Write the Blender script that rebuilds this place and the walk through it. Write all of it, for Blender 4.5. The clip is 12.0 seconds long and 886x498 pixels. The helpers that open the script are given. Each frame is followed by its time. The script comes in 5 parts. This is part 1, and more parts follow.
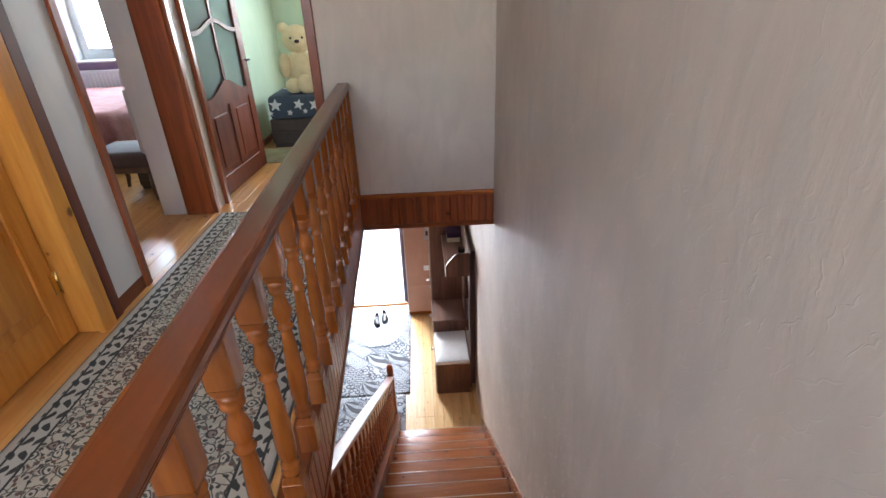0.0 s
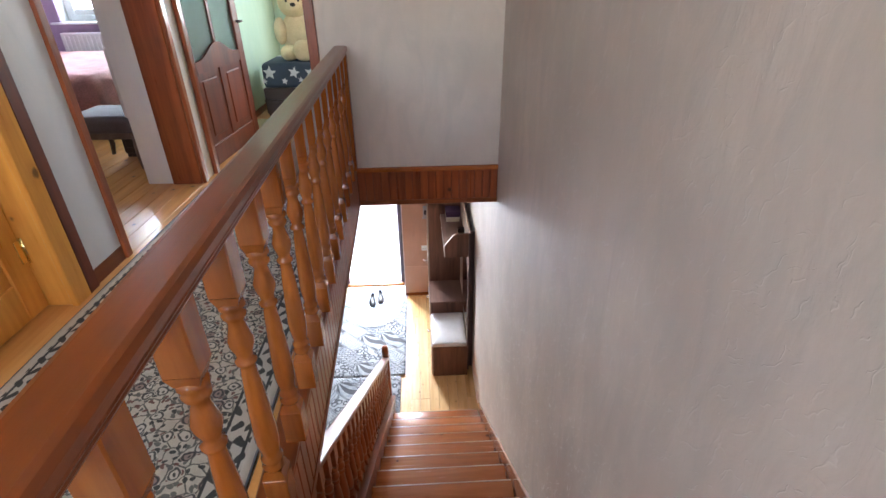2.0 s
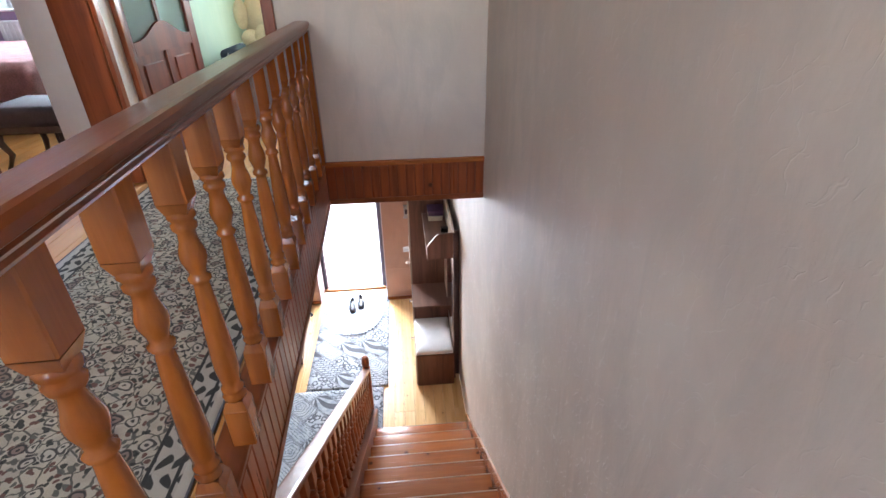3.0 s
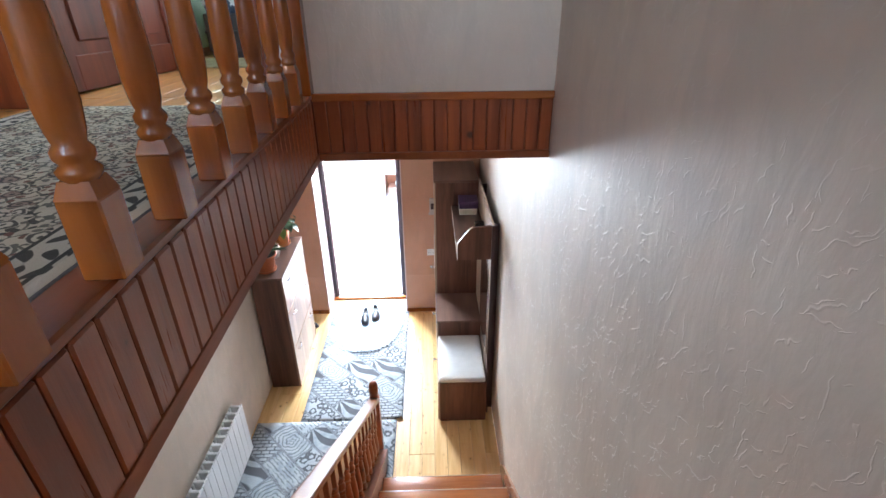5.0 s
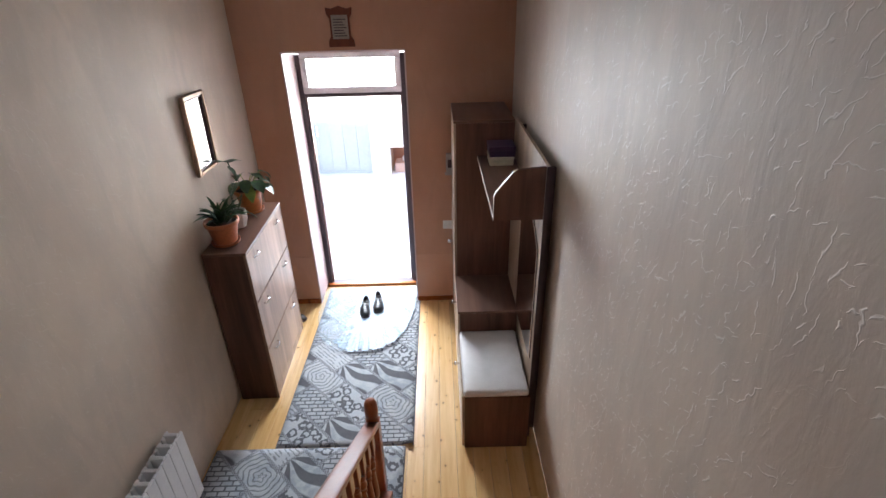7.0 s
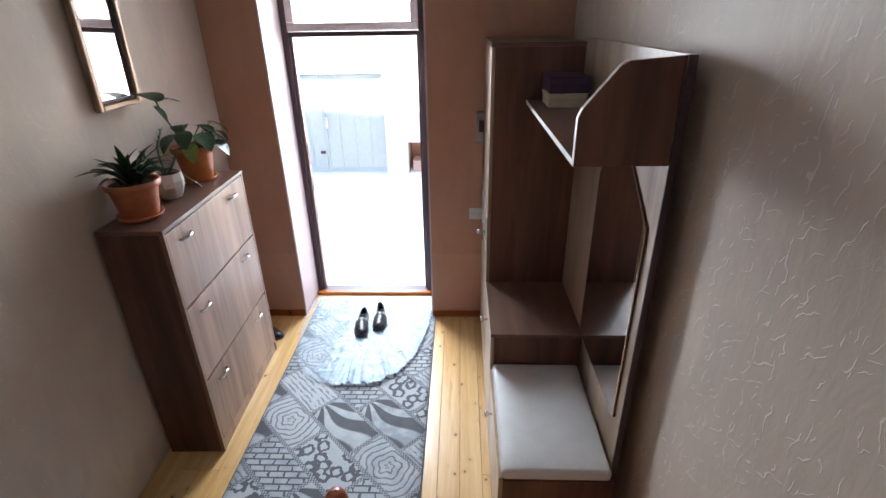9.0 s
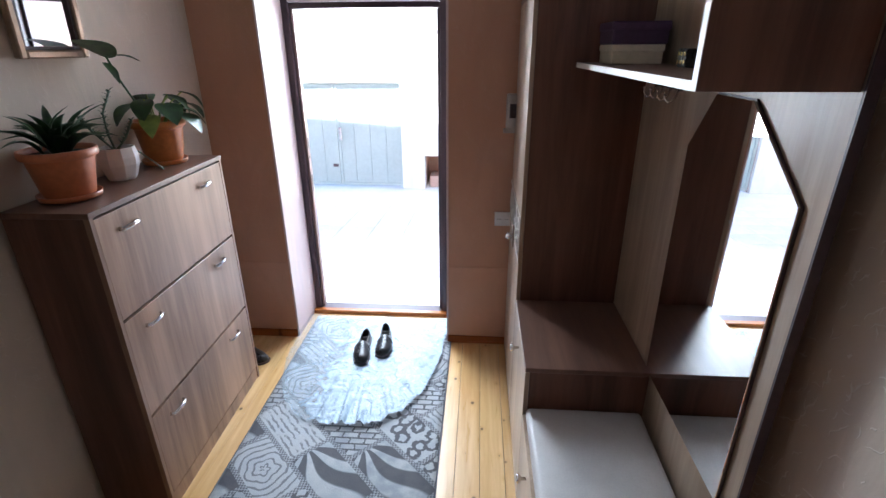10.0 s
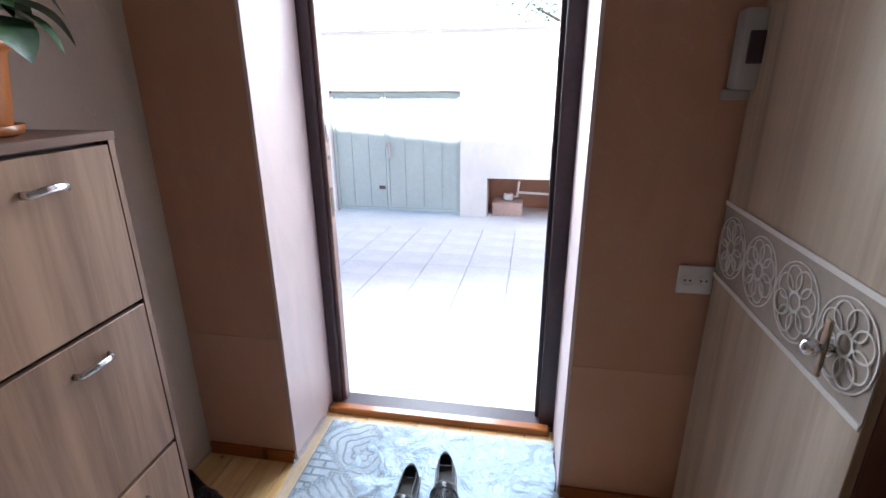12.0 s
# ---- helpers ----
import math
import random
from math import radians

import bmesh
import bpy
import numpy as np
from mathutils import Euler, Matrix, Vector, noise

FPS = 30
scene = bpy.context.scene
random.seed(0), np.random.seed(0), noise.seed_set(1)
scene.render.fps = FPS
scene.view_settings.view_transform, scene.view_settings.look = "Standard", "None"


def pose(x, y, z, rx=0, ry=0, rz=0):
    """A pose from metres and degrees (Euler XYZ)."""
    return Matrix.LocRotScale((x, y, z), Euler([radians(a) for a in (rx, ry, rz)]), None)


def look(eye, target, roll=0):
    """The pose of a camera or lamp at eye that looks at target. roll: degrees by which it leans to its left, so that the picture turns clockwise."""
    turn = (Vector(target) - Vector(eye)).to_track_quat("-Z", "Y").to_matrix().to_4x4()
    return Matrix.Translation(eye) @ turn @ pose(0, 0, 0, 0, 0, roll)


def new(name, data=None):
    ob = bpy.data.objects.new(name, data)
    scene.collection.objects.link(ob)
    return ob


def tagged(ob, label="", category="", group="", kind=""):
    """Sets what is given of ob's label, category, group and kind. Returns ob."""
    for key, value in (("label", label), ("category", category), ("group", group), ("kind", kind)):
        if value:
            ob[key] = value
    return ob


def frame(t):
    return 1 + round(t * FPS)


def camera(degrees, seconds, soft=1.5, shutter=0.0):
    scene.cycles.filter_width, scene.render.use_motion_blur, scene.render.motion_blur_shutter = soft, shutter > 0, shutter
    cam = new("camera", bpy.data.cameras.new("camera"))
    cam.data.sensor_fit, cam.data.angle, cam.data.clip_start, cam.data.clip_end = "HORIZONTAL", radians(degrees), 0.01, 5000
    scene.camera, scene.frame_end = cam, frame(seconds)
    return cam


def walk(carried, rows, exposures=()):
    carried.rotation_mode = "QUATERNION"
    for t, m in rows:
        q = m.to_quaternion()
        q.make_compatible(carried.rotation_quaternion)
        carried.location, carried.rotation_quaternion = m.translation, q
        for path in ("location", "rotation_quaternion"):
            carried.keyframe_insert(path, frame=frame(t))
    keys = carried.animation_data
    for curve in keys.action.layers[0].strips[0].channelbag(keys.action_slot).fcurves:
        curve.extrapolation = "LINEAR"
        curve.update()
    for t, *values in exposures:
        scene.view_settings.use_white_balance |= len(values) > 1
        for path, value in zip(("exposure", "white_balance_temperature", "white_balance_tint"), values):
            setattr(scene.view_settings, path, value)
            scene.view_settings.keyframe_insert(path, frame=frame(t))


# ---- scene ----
cam = camera(84.8, 12.0)
PATH = [
    (0, (0.238, -0.095, 4.605), (0.305, 1.69, 3.705), -2.1),
    (0.5, (0.307, -0.088, 4.6), (0.296, 1.697, 3.7), -2.0),
    (1, (0.304, -0.078, 4.573), (0.282, 1.675, 3.61), -2.3),
    (1.5, (0.227, -0.072, 4.593), (0.296, 1.678, 3.627), -1.4),
    (2, (0.218, 0.049, 4.496), (0.295, 1.799, 3.531), -0.7),
    (2.5, (0.25, 0.221, 4.417), (0.396, 1.954, 3.429), -0.8),
    (4.3, (0.248, 1.003, 3.882), (0.292, 2.798, 3.0), -1.0),
    (4.5, (0.241, 1.118, 3.792), (0.261, 2.909, 2.902), -0.9),
    (5, (0.248, 1.342, 3.631), (0.289, 3.124, 2.722), -0.6),
    (5.5, (0.214, 1.61, 3.459), (0.266, 3.374, 2.518), -1.0),
    (6, (0.214, 1.877, 3.268), (0.265, 3.656, 2.356), -0.9),
    (6.5, (0.192, 2.119, 3.037), (0.219, 3.897, 2.121), -0.8),
    (7, (0.157, 2.397, 2.862), (0.162, 4.166, 1.928), -1.4),
    (8.8, (0.116, 3.335, 2.215), (0.031, 5.128, 1.332), -1.0),
    (9, (0.117, 3.435, 2.147), (0.042, 5.236, 1.281), -1.0),
    (9.5, (0.1, 3.722, 1.953), (-0.036, 5.534, 1.117), -1.6),
    (10, (0.073, 3.924, 1.814), (-0.066, 5.765, 1.047), -0.3),
    (10.5, (0.016, 4.181, 1.687), (-0.217, 6.036, 0.977), 0.2),
    (11, (-0.014, 4.459, 1.553), (-0.313, 6.32, 0.886), 0.3),
    (11.5, (-0.158, 4.835, 1.427), (-0.46, 6.704, 0.782), -0.1),
    (12, (-0.273, 5.256, 1.426), (-0.604, 7.116, 0.771), -0.4),
]
walk(cam, [(t, look(eye, target, roll)) for t, eye, target, roll in PATH], [(0, 3.15, 6400, 13), (1.5, 3.25, 6350, 12), (2.5, 3.45, 6350, 14), (4.3, 3.48, 6100, 8), (5, 3.48, 6050, 7), (6.2, 2.9, 6350, 9), (7, 2.35, 6550, 12), (8, 2.2, 6500, 10), (9.5, 2.05, 6200, 10), (10.5, 1.8, 5950, 10), (11.5, 1.7, 6350, 11), (12, 1.38, 6200, 10)])

# ---- world, sun and window light ----
SUN_UP, SUN_TURN = radians(50), radians(8)
world = bpy.data.worlds.new("sky")
scene.world = world
world.use_nodes = True
wn = world.node_tree
sky = wn.nodes.new("ShaderNodeTexSky")
sky.sky_type = "NISHITA"
sky.sun_disc = False
sky.sun_elevation, sky.sun_rotation = SUN_UP, math.pi + SUN_TURN
wn.nodes["Background"].inputs["Strength"].default_value = 0.15
wn.links.new(sky.outputs["Color"], wn.nodes["Background"].inputs["Color"])

sun = new("sun", bpy.data.lights.new("sun", "SUN"))
sun.data.energy, sun.data.angle, sun.data.color = 5.0, radians(0.5), (1.0, 0.95, 0.88)
away = Vector((math.sin(SUN_TURN) * math.cos(SUN_UP), -math.cos(SUN_TURN) * math.cos(SUN_UP), math.sin(SUN_UP)))
sun.matrix_world = look(away * 30, (0, 0, 0))


def window_light(name, eye, target, w, h, watts, tint):
    lamp = new(name, bpy.data.lights.new(name, "AREA"))
    lamp.data.shape, lamp.data.size, lamp.data.size_y = "RECTANGLE", w, h
    lamp.data.energy, lamp.data.color = watts, tint
    lamp.matrix_world = look(eye, target)
    return lamp


window_light("door_skylight", (-0.78, 8.1, 1.90), (0.10, 5.7, 0.25), 0.95, 2.0, 49, (0.83, 0.92, 1.0))
window_light("bedroom_skylight", (-3.25, 7.0, 4.8), (-3.0, 4.5, 4.2), 1.4, 1.3, 15, (0.70, 0.87, 1.0))
# Lamp added at an unseen window to brighten the child's room.
window_light("child_room_fill_lamp", (0.1, 6.95, 4.8), (-0.4, 4.5, 4.2), 1.0, 1.3, 9, (0.84, 0.97, 1.0))
# Fill lamp added in an unseen opening behind the landing.
window_light("landing_fill_lamp", (-0.85, -2.62, 5.0), (-1.25, 0.8, 3.3), 0.7, 1.3, 4.8, (0.62, 0.82, 1.0))

# ---- building tools ----
def link_mesh(name, bm, material=None, parent=None):
    me = bpy.data.meshes.new(name)
    bm.to_mesh(me)
    bm.free()
    ob = new(name, me)
    if material:
        me.materials.append(material)
    if parent:
        ob.parent = parent
    return ob


def part(name, bm, material, parent, label=""):
    return tagged(link_mesh(name, bm, material, parent), label)


def thing(name, x, y, z, label, category, group="", kind=""):
    ob = new(name)
    ob.empty_display_size = 0.1
    ob.matrix_world = pose(x, y, z)
    return tagged(ob, label, category, group, kind)


def structure(name, bm, material, label, category):
    return tagged(link_mesh(name, bm, material), label, category, kind="structure")


def piece(name, me, parent, x, y, z, turn=0):
    ob = new(name, me)
    ob.parent = parent
    ob.matrix_basis = pose(x, y, z, 0, 0, turn)
    return ob


def mesh_of(bm, material, name="piece"):
    me = bpy.data.meshes.new(name)
    bm.to_mesh(me)
    bm.free()
    me.materials.append(material)
    return me


def boxes(*spans, bevel=0.0, segments=1):
    """A bmesh of boxes, each (x0, x1, y0, y1, z0, z1)."""
    bm = bmesh.new()
    for x0, x1, y0, y1, z0, z1 in spans:
        made = bmesh.ops.create_cube(bm, size=1)["verts"]
        for v in made:
            v.co = ((x0 + x1) / 2 + v.co.x * (x1 - x0), (y0 + y1) / 2 + v.co.y * (y1 - y0), (z0 + z1) / 2 + v.co.z * (z1 - z0))
    if bevel:
        bmesh.ops.bevel(bm, geom=bm.edges[:], offset=bevel, segments=segments, affect="EDGES", profile=0.5)
        if segments > 1:
            for f in bm.faces:
                f.smooth = True
    return bm


def prism(outline, axis, a, b, bevel=0.0):
    """A flat outline of (u, v) drawn out along an axis from a to b. x: (y, z); y: (x, z); z: (x, y)."""
    bm = bmesh.new()
    at = {"x": lambda u, v, w: (w, u, v), "y": lambda u, v, w: (u, w, v), "z": lambda u, v, w: (u, v, w)}[axis]
    low = [bm.verts.new(at(u, v, a)) for u, v in outline]
    top = [bm.verts.new(at(u, v, b)) for u, v in outline]
    bm.faces.new(low[::-1])
    bm.faces.new(top)
    for k in range(len(low)):
        bm.faces.new((low[k - 1], low[k], top[k], top[k - 1]))
    bmesh.ops.recalc_face_normals(bm, faces=bm.faces[:])
    if bevel:
        bmesh.ops.bevel(bm, geom=bm.edges[:], offset=bevel, segments=2, affect="EDGES", profile=0.5)
    return bm


def lathe(profile, segments=16, bm=None, at=(0, 0, 0), smooth=True):
    """A turned solid from (radius, height) pairs."""
    bm = bm or bmesh.new()
    rings = []
    for r, z in profile:
        rings.append([bm.verts.new((at[0] + r * math.cos(2 * math.pi * k / segments), at[1] + r * math.sin(2 * math.pi * k / segments), at[2] + z)) for k in range(segments)])
    for a, b in zip(rings, rings[1:]):
        for k in range(segments):
            f = bm.faces.new((a[k - 1], a[k], b[k], b[k - 1]))
            f.smooth = smooth
    bm.faces.new(rings[0][::-1])
    bm.faces.new(rings[-1])
    bmesh.ops.recalc_face_normals(bm, faces=bm.faces[:])
    return bm


def tube(points, radius, sides=8, bm=None, taper=1.0):
    """A round rod along points."""
    bm = bm or bmesh.new()
    pts = [Vector(p) for p in points]
    rings = []
    for k, p in enumerate(pts):
        ahead = (pts[min(k + 1, len(pts) - 1)] - pts[max(k - 1, 0)]).normalized()
        side = ahead.cross(Vector((0.13, 0.21, 0.97))).normalized()
        up = side.cross(ahead)
        r = radius * (1 + (taper - 1) * k / max(1, len(pts) - 1))
        rings.append([bm.verts.new(p + r * (math.cos(2 * math.pi * j / sides) * side + math.sin(2 * math.pi * j / sides) * up)) for j in range(sides)])
    for a, b in zip(rings, rings[1:]):
        for j in range(sides):
            f = bm.faces.new((a[j - 1], a[j], b[j], b[j - 1]))
            f.smooth = True
    bm.faces.new(rings[0][::-1])
    bm.faces.new(rings[-1])
    bmesh.ops.recalc_face_normals(bm, faces=bm.faces[:])
    return bm


def blob(bm, at, size, turn=(0, 0, 0), u=14, v=10):
    """A smooth rounded lump."""
    m = Matrix.LocRotScale(at, Euler([radians(a) for a in turn]), size)
    made = bmesh.ops.create_uvsphere(bm, u_segments=u, v_segments=v, radius=1, matrix=m)["verts"]
    for vert in made:
        for f in vert.link_faces:
            f.smooth = True


# ---- materials ----
class Shader:
    """A node material in the making."""

    def __init__(self, name, rough=0.5, metal=0.0, color=(0.5, 0.5, 0.5), spec=0.5):
        self.mat = bpy.data.materials.new(name)
        self.mat.use_nodes = True
        self.nt = self.mat.node_tree
        self.bsdf = self.nt.nodes["Principled BSDF"]
        self.set("Roughness", rough)
        self.set("Metallic", metal)
        self.set("Specular IOR Level", spec)
        self.set("Base Color", (*color, 1))

    def set(self, name, value):
        self.bsdf.inputs[name].default_value = value

    def node(self, kind, **inputs):
        nd = self.nt.nodes.new("ShaderNode" + kind)
        for k, v in inputs.items():
            self.put(nd.inputs[k.replace("_", " ")], v)
        return nd

    def put(self, socket, v):
        if isinstance(v, bpy.types.NodeSocket):
            self.nt.links.new(v, socket)
        else:
            socket.default_value = v

    def coords(self, scale=(1, 1, 1), turn=(0, 0, 0), shift=None):
        tc = self.node("TexCoord")
        mp = self.node("Mapping", Vector=tc.outputs["Object"], Scale=scale, Rotation=[radians(a) for a in turn])
        if shift is not None:
            self.put(mp.inputs["Location"], shift)
        return mp.outputs["Vector"]

    def math(self, op, a, b=0.0, c=0.0, clamp=False):
        nd = self.nt.nodes.new("ShaderNodeMath")
        nd.operation, nd.use_clamp = op, clamp
        for s, v in zip(nd.inputs, (a, b, c)):
            self.put(s, v)
        return nd.outputs[0]

    def vmath(self, op, a, b=(0, 0, 0)):
        nd = self.nt.nodes.new("ShaderNodeVectorMath")
        nd.operation = op
        self.put(nd.inputs[0], a)
        self.put(nd.inputs[1], b)
        return nd.outputs["Value"] if op in ("LENGTH", "DISTANCE", "DOT_PRODUCT") else nd.outputs["Vector"]

    def noise(self, vec, scale, detail=3.0, distort=0.0, rough=0.5):
        return self.node("TexNoise", Vector=vec, Scale=scale, Detail=detail, Distortion=distort, Roughness=rough).outputs["Fac"]

    def voronoi(self, vec, scale, feature="F1", out="Distance", random_=1.0):
        nd = self.node("TexVoronoi")
        nd.feature = feature
        self.put(nd.inputs["Vector"], vec)
        self.put(nd.inputs["Scale"], scale)
        self.put(nd.inputs["Randomness"], random_)
        return nd.outputs[out]

    def span(self, v, a, b, c=0.0, d=1.0):
        nd = self.node("MapRange", Value=v)
        nd.interpolation_type = "SMOOTHSTEP"
        for k, val in zip(("From Min", "From Max", "To Min", "To Max"), (a, b, c, d)):
            nd.inputs[k].default_value = val
        return nd.outputs["Result"]

    def mix(self, fac, a, b):
        nd = self.nt.nodes.new("ShaderNodeMix")
        nd.data_type = "RGBA"
        self.put(nd.inputs[0], fac)
        for s, v in ((nd.inputs[6], a), (nd.inputs[7], b)):
            self.put(s, v if isinstance(v, bpy.types.NodeSocket) else (*v, 1))
        return nd.outputs[2]

    def color(self, v):
        self.put(self.bsdf.inputs["Base Color"], v if isinstance(v, bpy.types.NodeSocket) else (*v, 1))
        return self

    def rough(self, v):
        self.put(self.bsdf.inputs["Roughness"], v)
        return self

    def bump(self, height, distance=0.002, strength=1.0):
        nd = self.node("Bump", Height=height, Distance=distance, Strength=strength)
        self.nt.links.new(nd.outputs["Normal"], self.bsdf.inputs["Normal"])
        return self

    def chance(self):
        return self.node("ObjectInfo").outputs["Random"]


def plaster(name, c1, c2, strokes=1.0, rough=0.42, lumps=0.0):
    s = Shader(name, rough)
    v = s.coords()
    flat = s.node("SeparateXYZ", Vector=v).outputs
    wav = s.noise(v, 22.0, 2.0)
    wav2 = s.noise(s.vmath("ADD", v, (3.1, 7.7, 5.3)), 22.0, 2.0)
    pu = s.math("ADD", s.math("ADD", flat["X"], flat["Y"]), s.math("MULTIPLY", s.math("SUBTRACT", wav, 0.5), 0.05))
    pv = s.math("ADD", flat["Z"], s.math("MULTIPLY", s.math("SUBTRACT", wav2, 0.5), 0.05))
    p = s.node("CombineXYZ", X=pu, Y=pv, Z=0.0).outputs[0]

    def dashes(scale, long, thick, seed):
        q = s.vmath("ADD", p, (seed, seed * 1.7, 0))
        vo = s.node("TexVoronoi", Vector=q, Scale=scale)
        vo.voronoi_dimensions = "2D"
        d = s.node("SeparateXYZ", Vector=s.vmath("SUBTRACT", q, vo.outputs["Position"])).outputs
        rnd = s.node("SeparateColor", Color=vo.outputs["Color"]).outputs
        a = s.math("ADD", s.math("MULTIPLY", rnd[0], 1.5), 1.35)
        c, sn = s.math("COSINE", a), s.math("SINE", a)
        along = s.math("ABSOLUTE", s.math("ADD", s.math("MULTIPLY", d["X"], c), s.math("MULTIPLY", d["Y"], sn)))
        across = s.math("ABSOLUTE", s.math("SUBTRACT", s.math("MULTIPLY", d["Y"], c), s.math("MULTIPLY", d["X"], sn)))
        reach = s.math("MULTIPLY", s.math("ADD", 0.35, rnd[1]), long)
        ends = s.math("SUBTRACT", 1.0, s.math("DIVIDE", along, reach), clamp=True)
        width = s.math("MULTIPLY", s.math("POWER", ends, 0.5), thick)
        keep = s.math("GREATER_THAN", rnd[2], 0.36)
        return s.math("MULTIPLY", s.math("SUBTRACT", 1.0, s.math("DIVIDE", across, s.math("ADD", width, 0.00005)), clamp=True), keep)

    stroke = s.math("MAXIMUM", dashes(9.5, 0.042, 0.0034, 0.0), s.math("MAXIMUM", dashes(13.0, 0.026, 0.0027, 4.3), dashes(21.0, 0.014, 0.0026, 8.9)))
    patch = s.span(s.noise(v, 2.6, 2.0), 0.36, 0.50, 0.12, 1.0)
    stroke = s.math("MULTIPLY", stroke, patch)
    ridge = s.math("MULTIPLY", stroke, s.span(flat["Z"], 3.5, 2.9, 0.45, 1.0))
    soft = s.noise(v, 1.3, 4.0)
    fine = s.math("ADD", s.noise(v, 90.0, 3.0), s.math("MULTIPLY", s.noise(v, 42.0, 2.0, 1.2), 4.0 * lumps))
    drape = s.noise(s.coords((7.0, 7.0, 2.4), (18, 0, 0)), 1.0, 4.0, 1.1)
    ripple = s.noise(s.coords((20.0, 20.0, 8.0), (18, 0, 0)), 1.0, 3.0, 1.4)
    cool = [c * k for c, k in zip(c1, (0.90, 0.96, 1.0))]
    ground = s.mix(s.span(drape, 0.38, 0.68, 0.0, 0.4), s.mix(s.span(soft, 0.3, 0.7), c1, c2), cool)
    # worn whitens the pearly strokes low down to imitate glints, fading upward.
    worn = s.span(flat["Z"], 3.2, 2.4, 0.15, 1.0)
    s.color(s.mix(s.math("MULTIPLY", s.math("MULTIPLY", stroke, worn), min(1.0, 0.6 * strokes)), ground, (0.86, 0.83, 0.78)))
    s.rough(s.math("SUBTRACT", rough, s.math("MULTIPLY", stroke, 0.30 * min(1.0, strokes))))
    trowel = s.math("ADD", s.math("MULTIPLY", drape, 2.0), s.math("MULTIPLY", ripple, 0.6 + 0.3 * lumps))
    s.bump(s.math("ADD", s.math("MULTIPLY", ridge, 0.32 * strokes), s.math("ADD", s.math("MULTIPLY", fine, 0.10), s.math("MULTIPLY", trowel, 0.22 + 0.34 * min(1.0, strokes)))), 0.0050, 0.62)
    return s.mat


def wood(name, dark, light, axis="z", scale=1.0, rough=0.35, knots=0.0, vary=0.35, coat=0.0, streak=60.0):
    """Wood with its grain along an axis; each piece takes its own cut of it."""
    s = Shader(name, rough)
    long, wide = 1.6 * scale, 22.0 * scale
    sc = {"x": (long, wide, wide), "y": (wide, long, wide), "z": (wide, wide, long)}[axis]
    ch = s.chance()
    shift = s.node("CombineXYZ", X=s.math("MULTIPLY", ch, 37.0), Y=s.math("MULTIPLY", ch, 91.0), Z=s.math("MULTIPLY", ch, 53.0)).outputs[0]
    v = s.vmath("ADD", s.coords(sc), shift)
    n = s.noise(v, 0.35, 4.0, 1.2)
    g = s.noise(v, 2.2, 5.0, 0.4, 0.65)
    grain = s.math("ADD", s.math("MULTIPLY", n, 0.65), s.math("MULTIPLY", g, 0.35))
    tone = s.span(grain, 0.3, 0.7)
    tone = s.math("ADD", tone, s.math("MULTIPLY", s.math("SUBTRACT", ch, 0.5), vary), clamp=True)
    col = s.mix(tone, dark, light)
    if knots:
        o = s.node("SeparateXYZ", Vector=s.vmath("ADD", s.coords(), shift)).outputs
        across = {"x": o["Y"], "y": o["X"], "z": s.math("ADD", o["X"], o["Y"])}[axis]
        kv = s.node("CombineXYZ", X=across, Y=s.math("MULTIPLY", o[axis.upper()], 0.8), Z=0.0).outputs[0]
        vo = s.node("TexVoronoi", Vector=kv, Scale=4.6 * knots)
        vo.voronoi_dimensions = "2D"
        pick = s.node("SeparateColor", Color=vo.outputs["Color"]).outputs[0]
        d = s.math("ADD", s.math("ADD", vo.outputs["Distance"], s.math("MULTIPLY", g, 0.05)), s.math("MULTIPLY", pick, 0.06))
        col = s.mix(s.span(d, 0.09, 0.22, 0.45, 0.0), col, dark)
        col = s.mix(s.span(d, 0.055, 0.10, 0.9, 0.0), col, [c * 0.22 for c in dark])
    s.color(col)
    s.rough(s.math("ADD", rough - 0.08, s.math("MULTIPLY", g, 0.16)))
    s.bump(g, 0.0012, 0.5)
    if coat:
        s.set("Coat Weight", coat)
        s.set("Coat Roughness", 0.12)
    return s.mat


def plain(name, color, rough=0.5, metal=0.0, grain=40.0, amount=0.12, bump=0.3):
    s = Shader(name, rough, metal)
    v = s.coords()
    n = s.math("ADD", s.math("MULTIPLY", s.noise(v, grain, 4.0), 0.5), s.math("MULTIPLY", s.noise(v, grain / 12, 3.0), 0.5))
    s.color(s.mix(s.span(n, 0.3, 0.7), [c * (1 - amount) for c in color], [min(1, c * (1 + amount)) for c in color]))
    s.rough(s.math("ADD", rough - 0.06, s.math("MULTIPLY", n, 0.12)))
    s.bump(n, 0.001, bump)
    return s.mat


BEIGE = plaster("beige_relief_plaster", (0.545, 0.445, 0.365), (0.645, 0.545, 0.455), 1.0, 0.57)
BEIGE_SOFT = plaster("beige_mottled_plaster", (0.55, 0.445, 0.355), (0.65, 0.545, 0.445), 0.3, 0.66)
SALMON = plaster("salmon_plaster", (0.51, 0.262, 0.165), (0.57, 0.318, 0.215), 0.1, 0.5)
WHITE_WALL = plaster("white_plaster", (0.72, 0.68, 0.66), (0.78, 0.75, 0.73), 0.15, 0.5, 0.8)
SALMON_LOW = plaster("salmon_dado", (0.55, 0.292, 0.19), (0.61, 0.348, 0.245), 0.1, 0.5)
GREEN = plaster("green_plaster", (0.46, 0.60, 0.46), (0.53, 0.67, 0.53), 0.1, 0.55)
PURPLE = plaster("lilac_plaster", (0.40, 0.28, 0.42), (0.47, 0.34, 0.49), 0.1, 0.55)
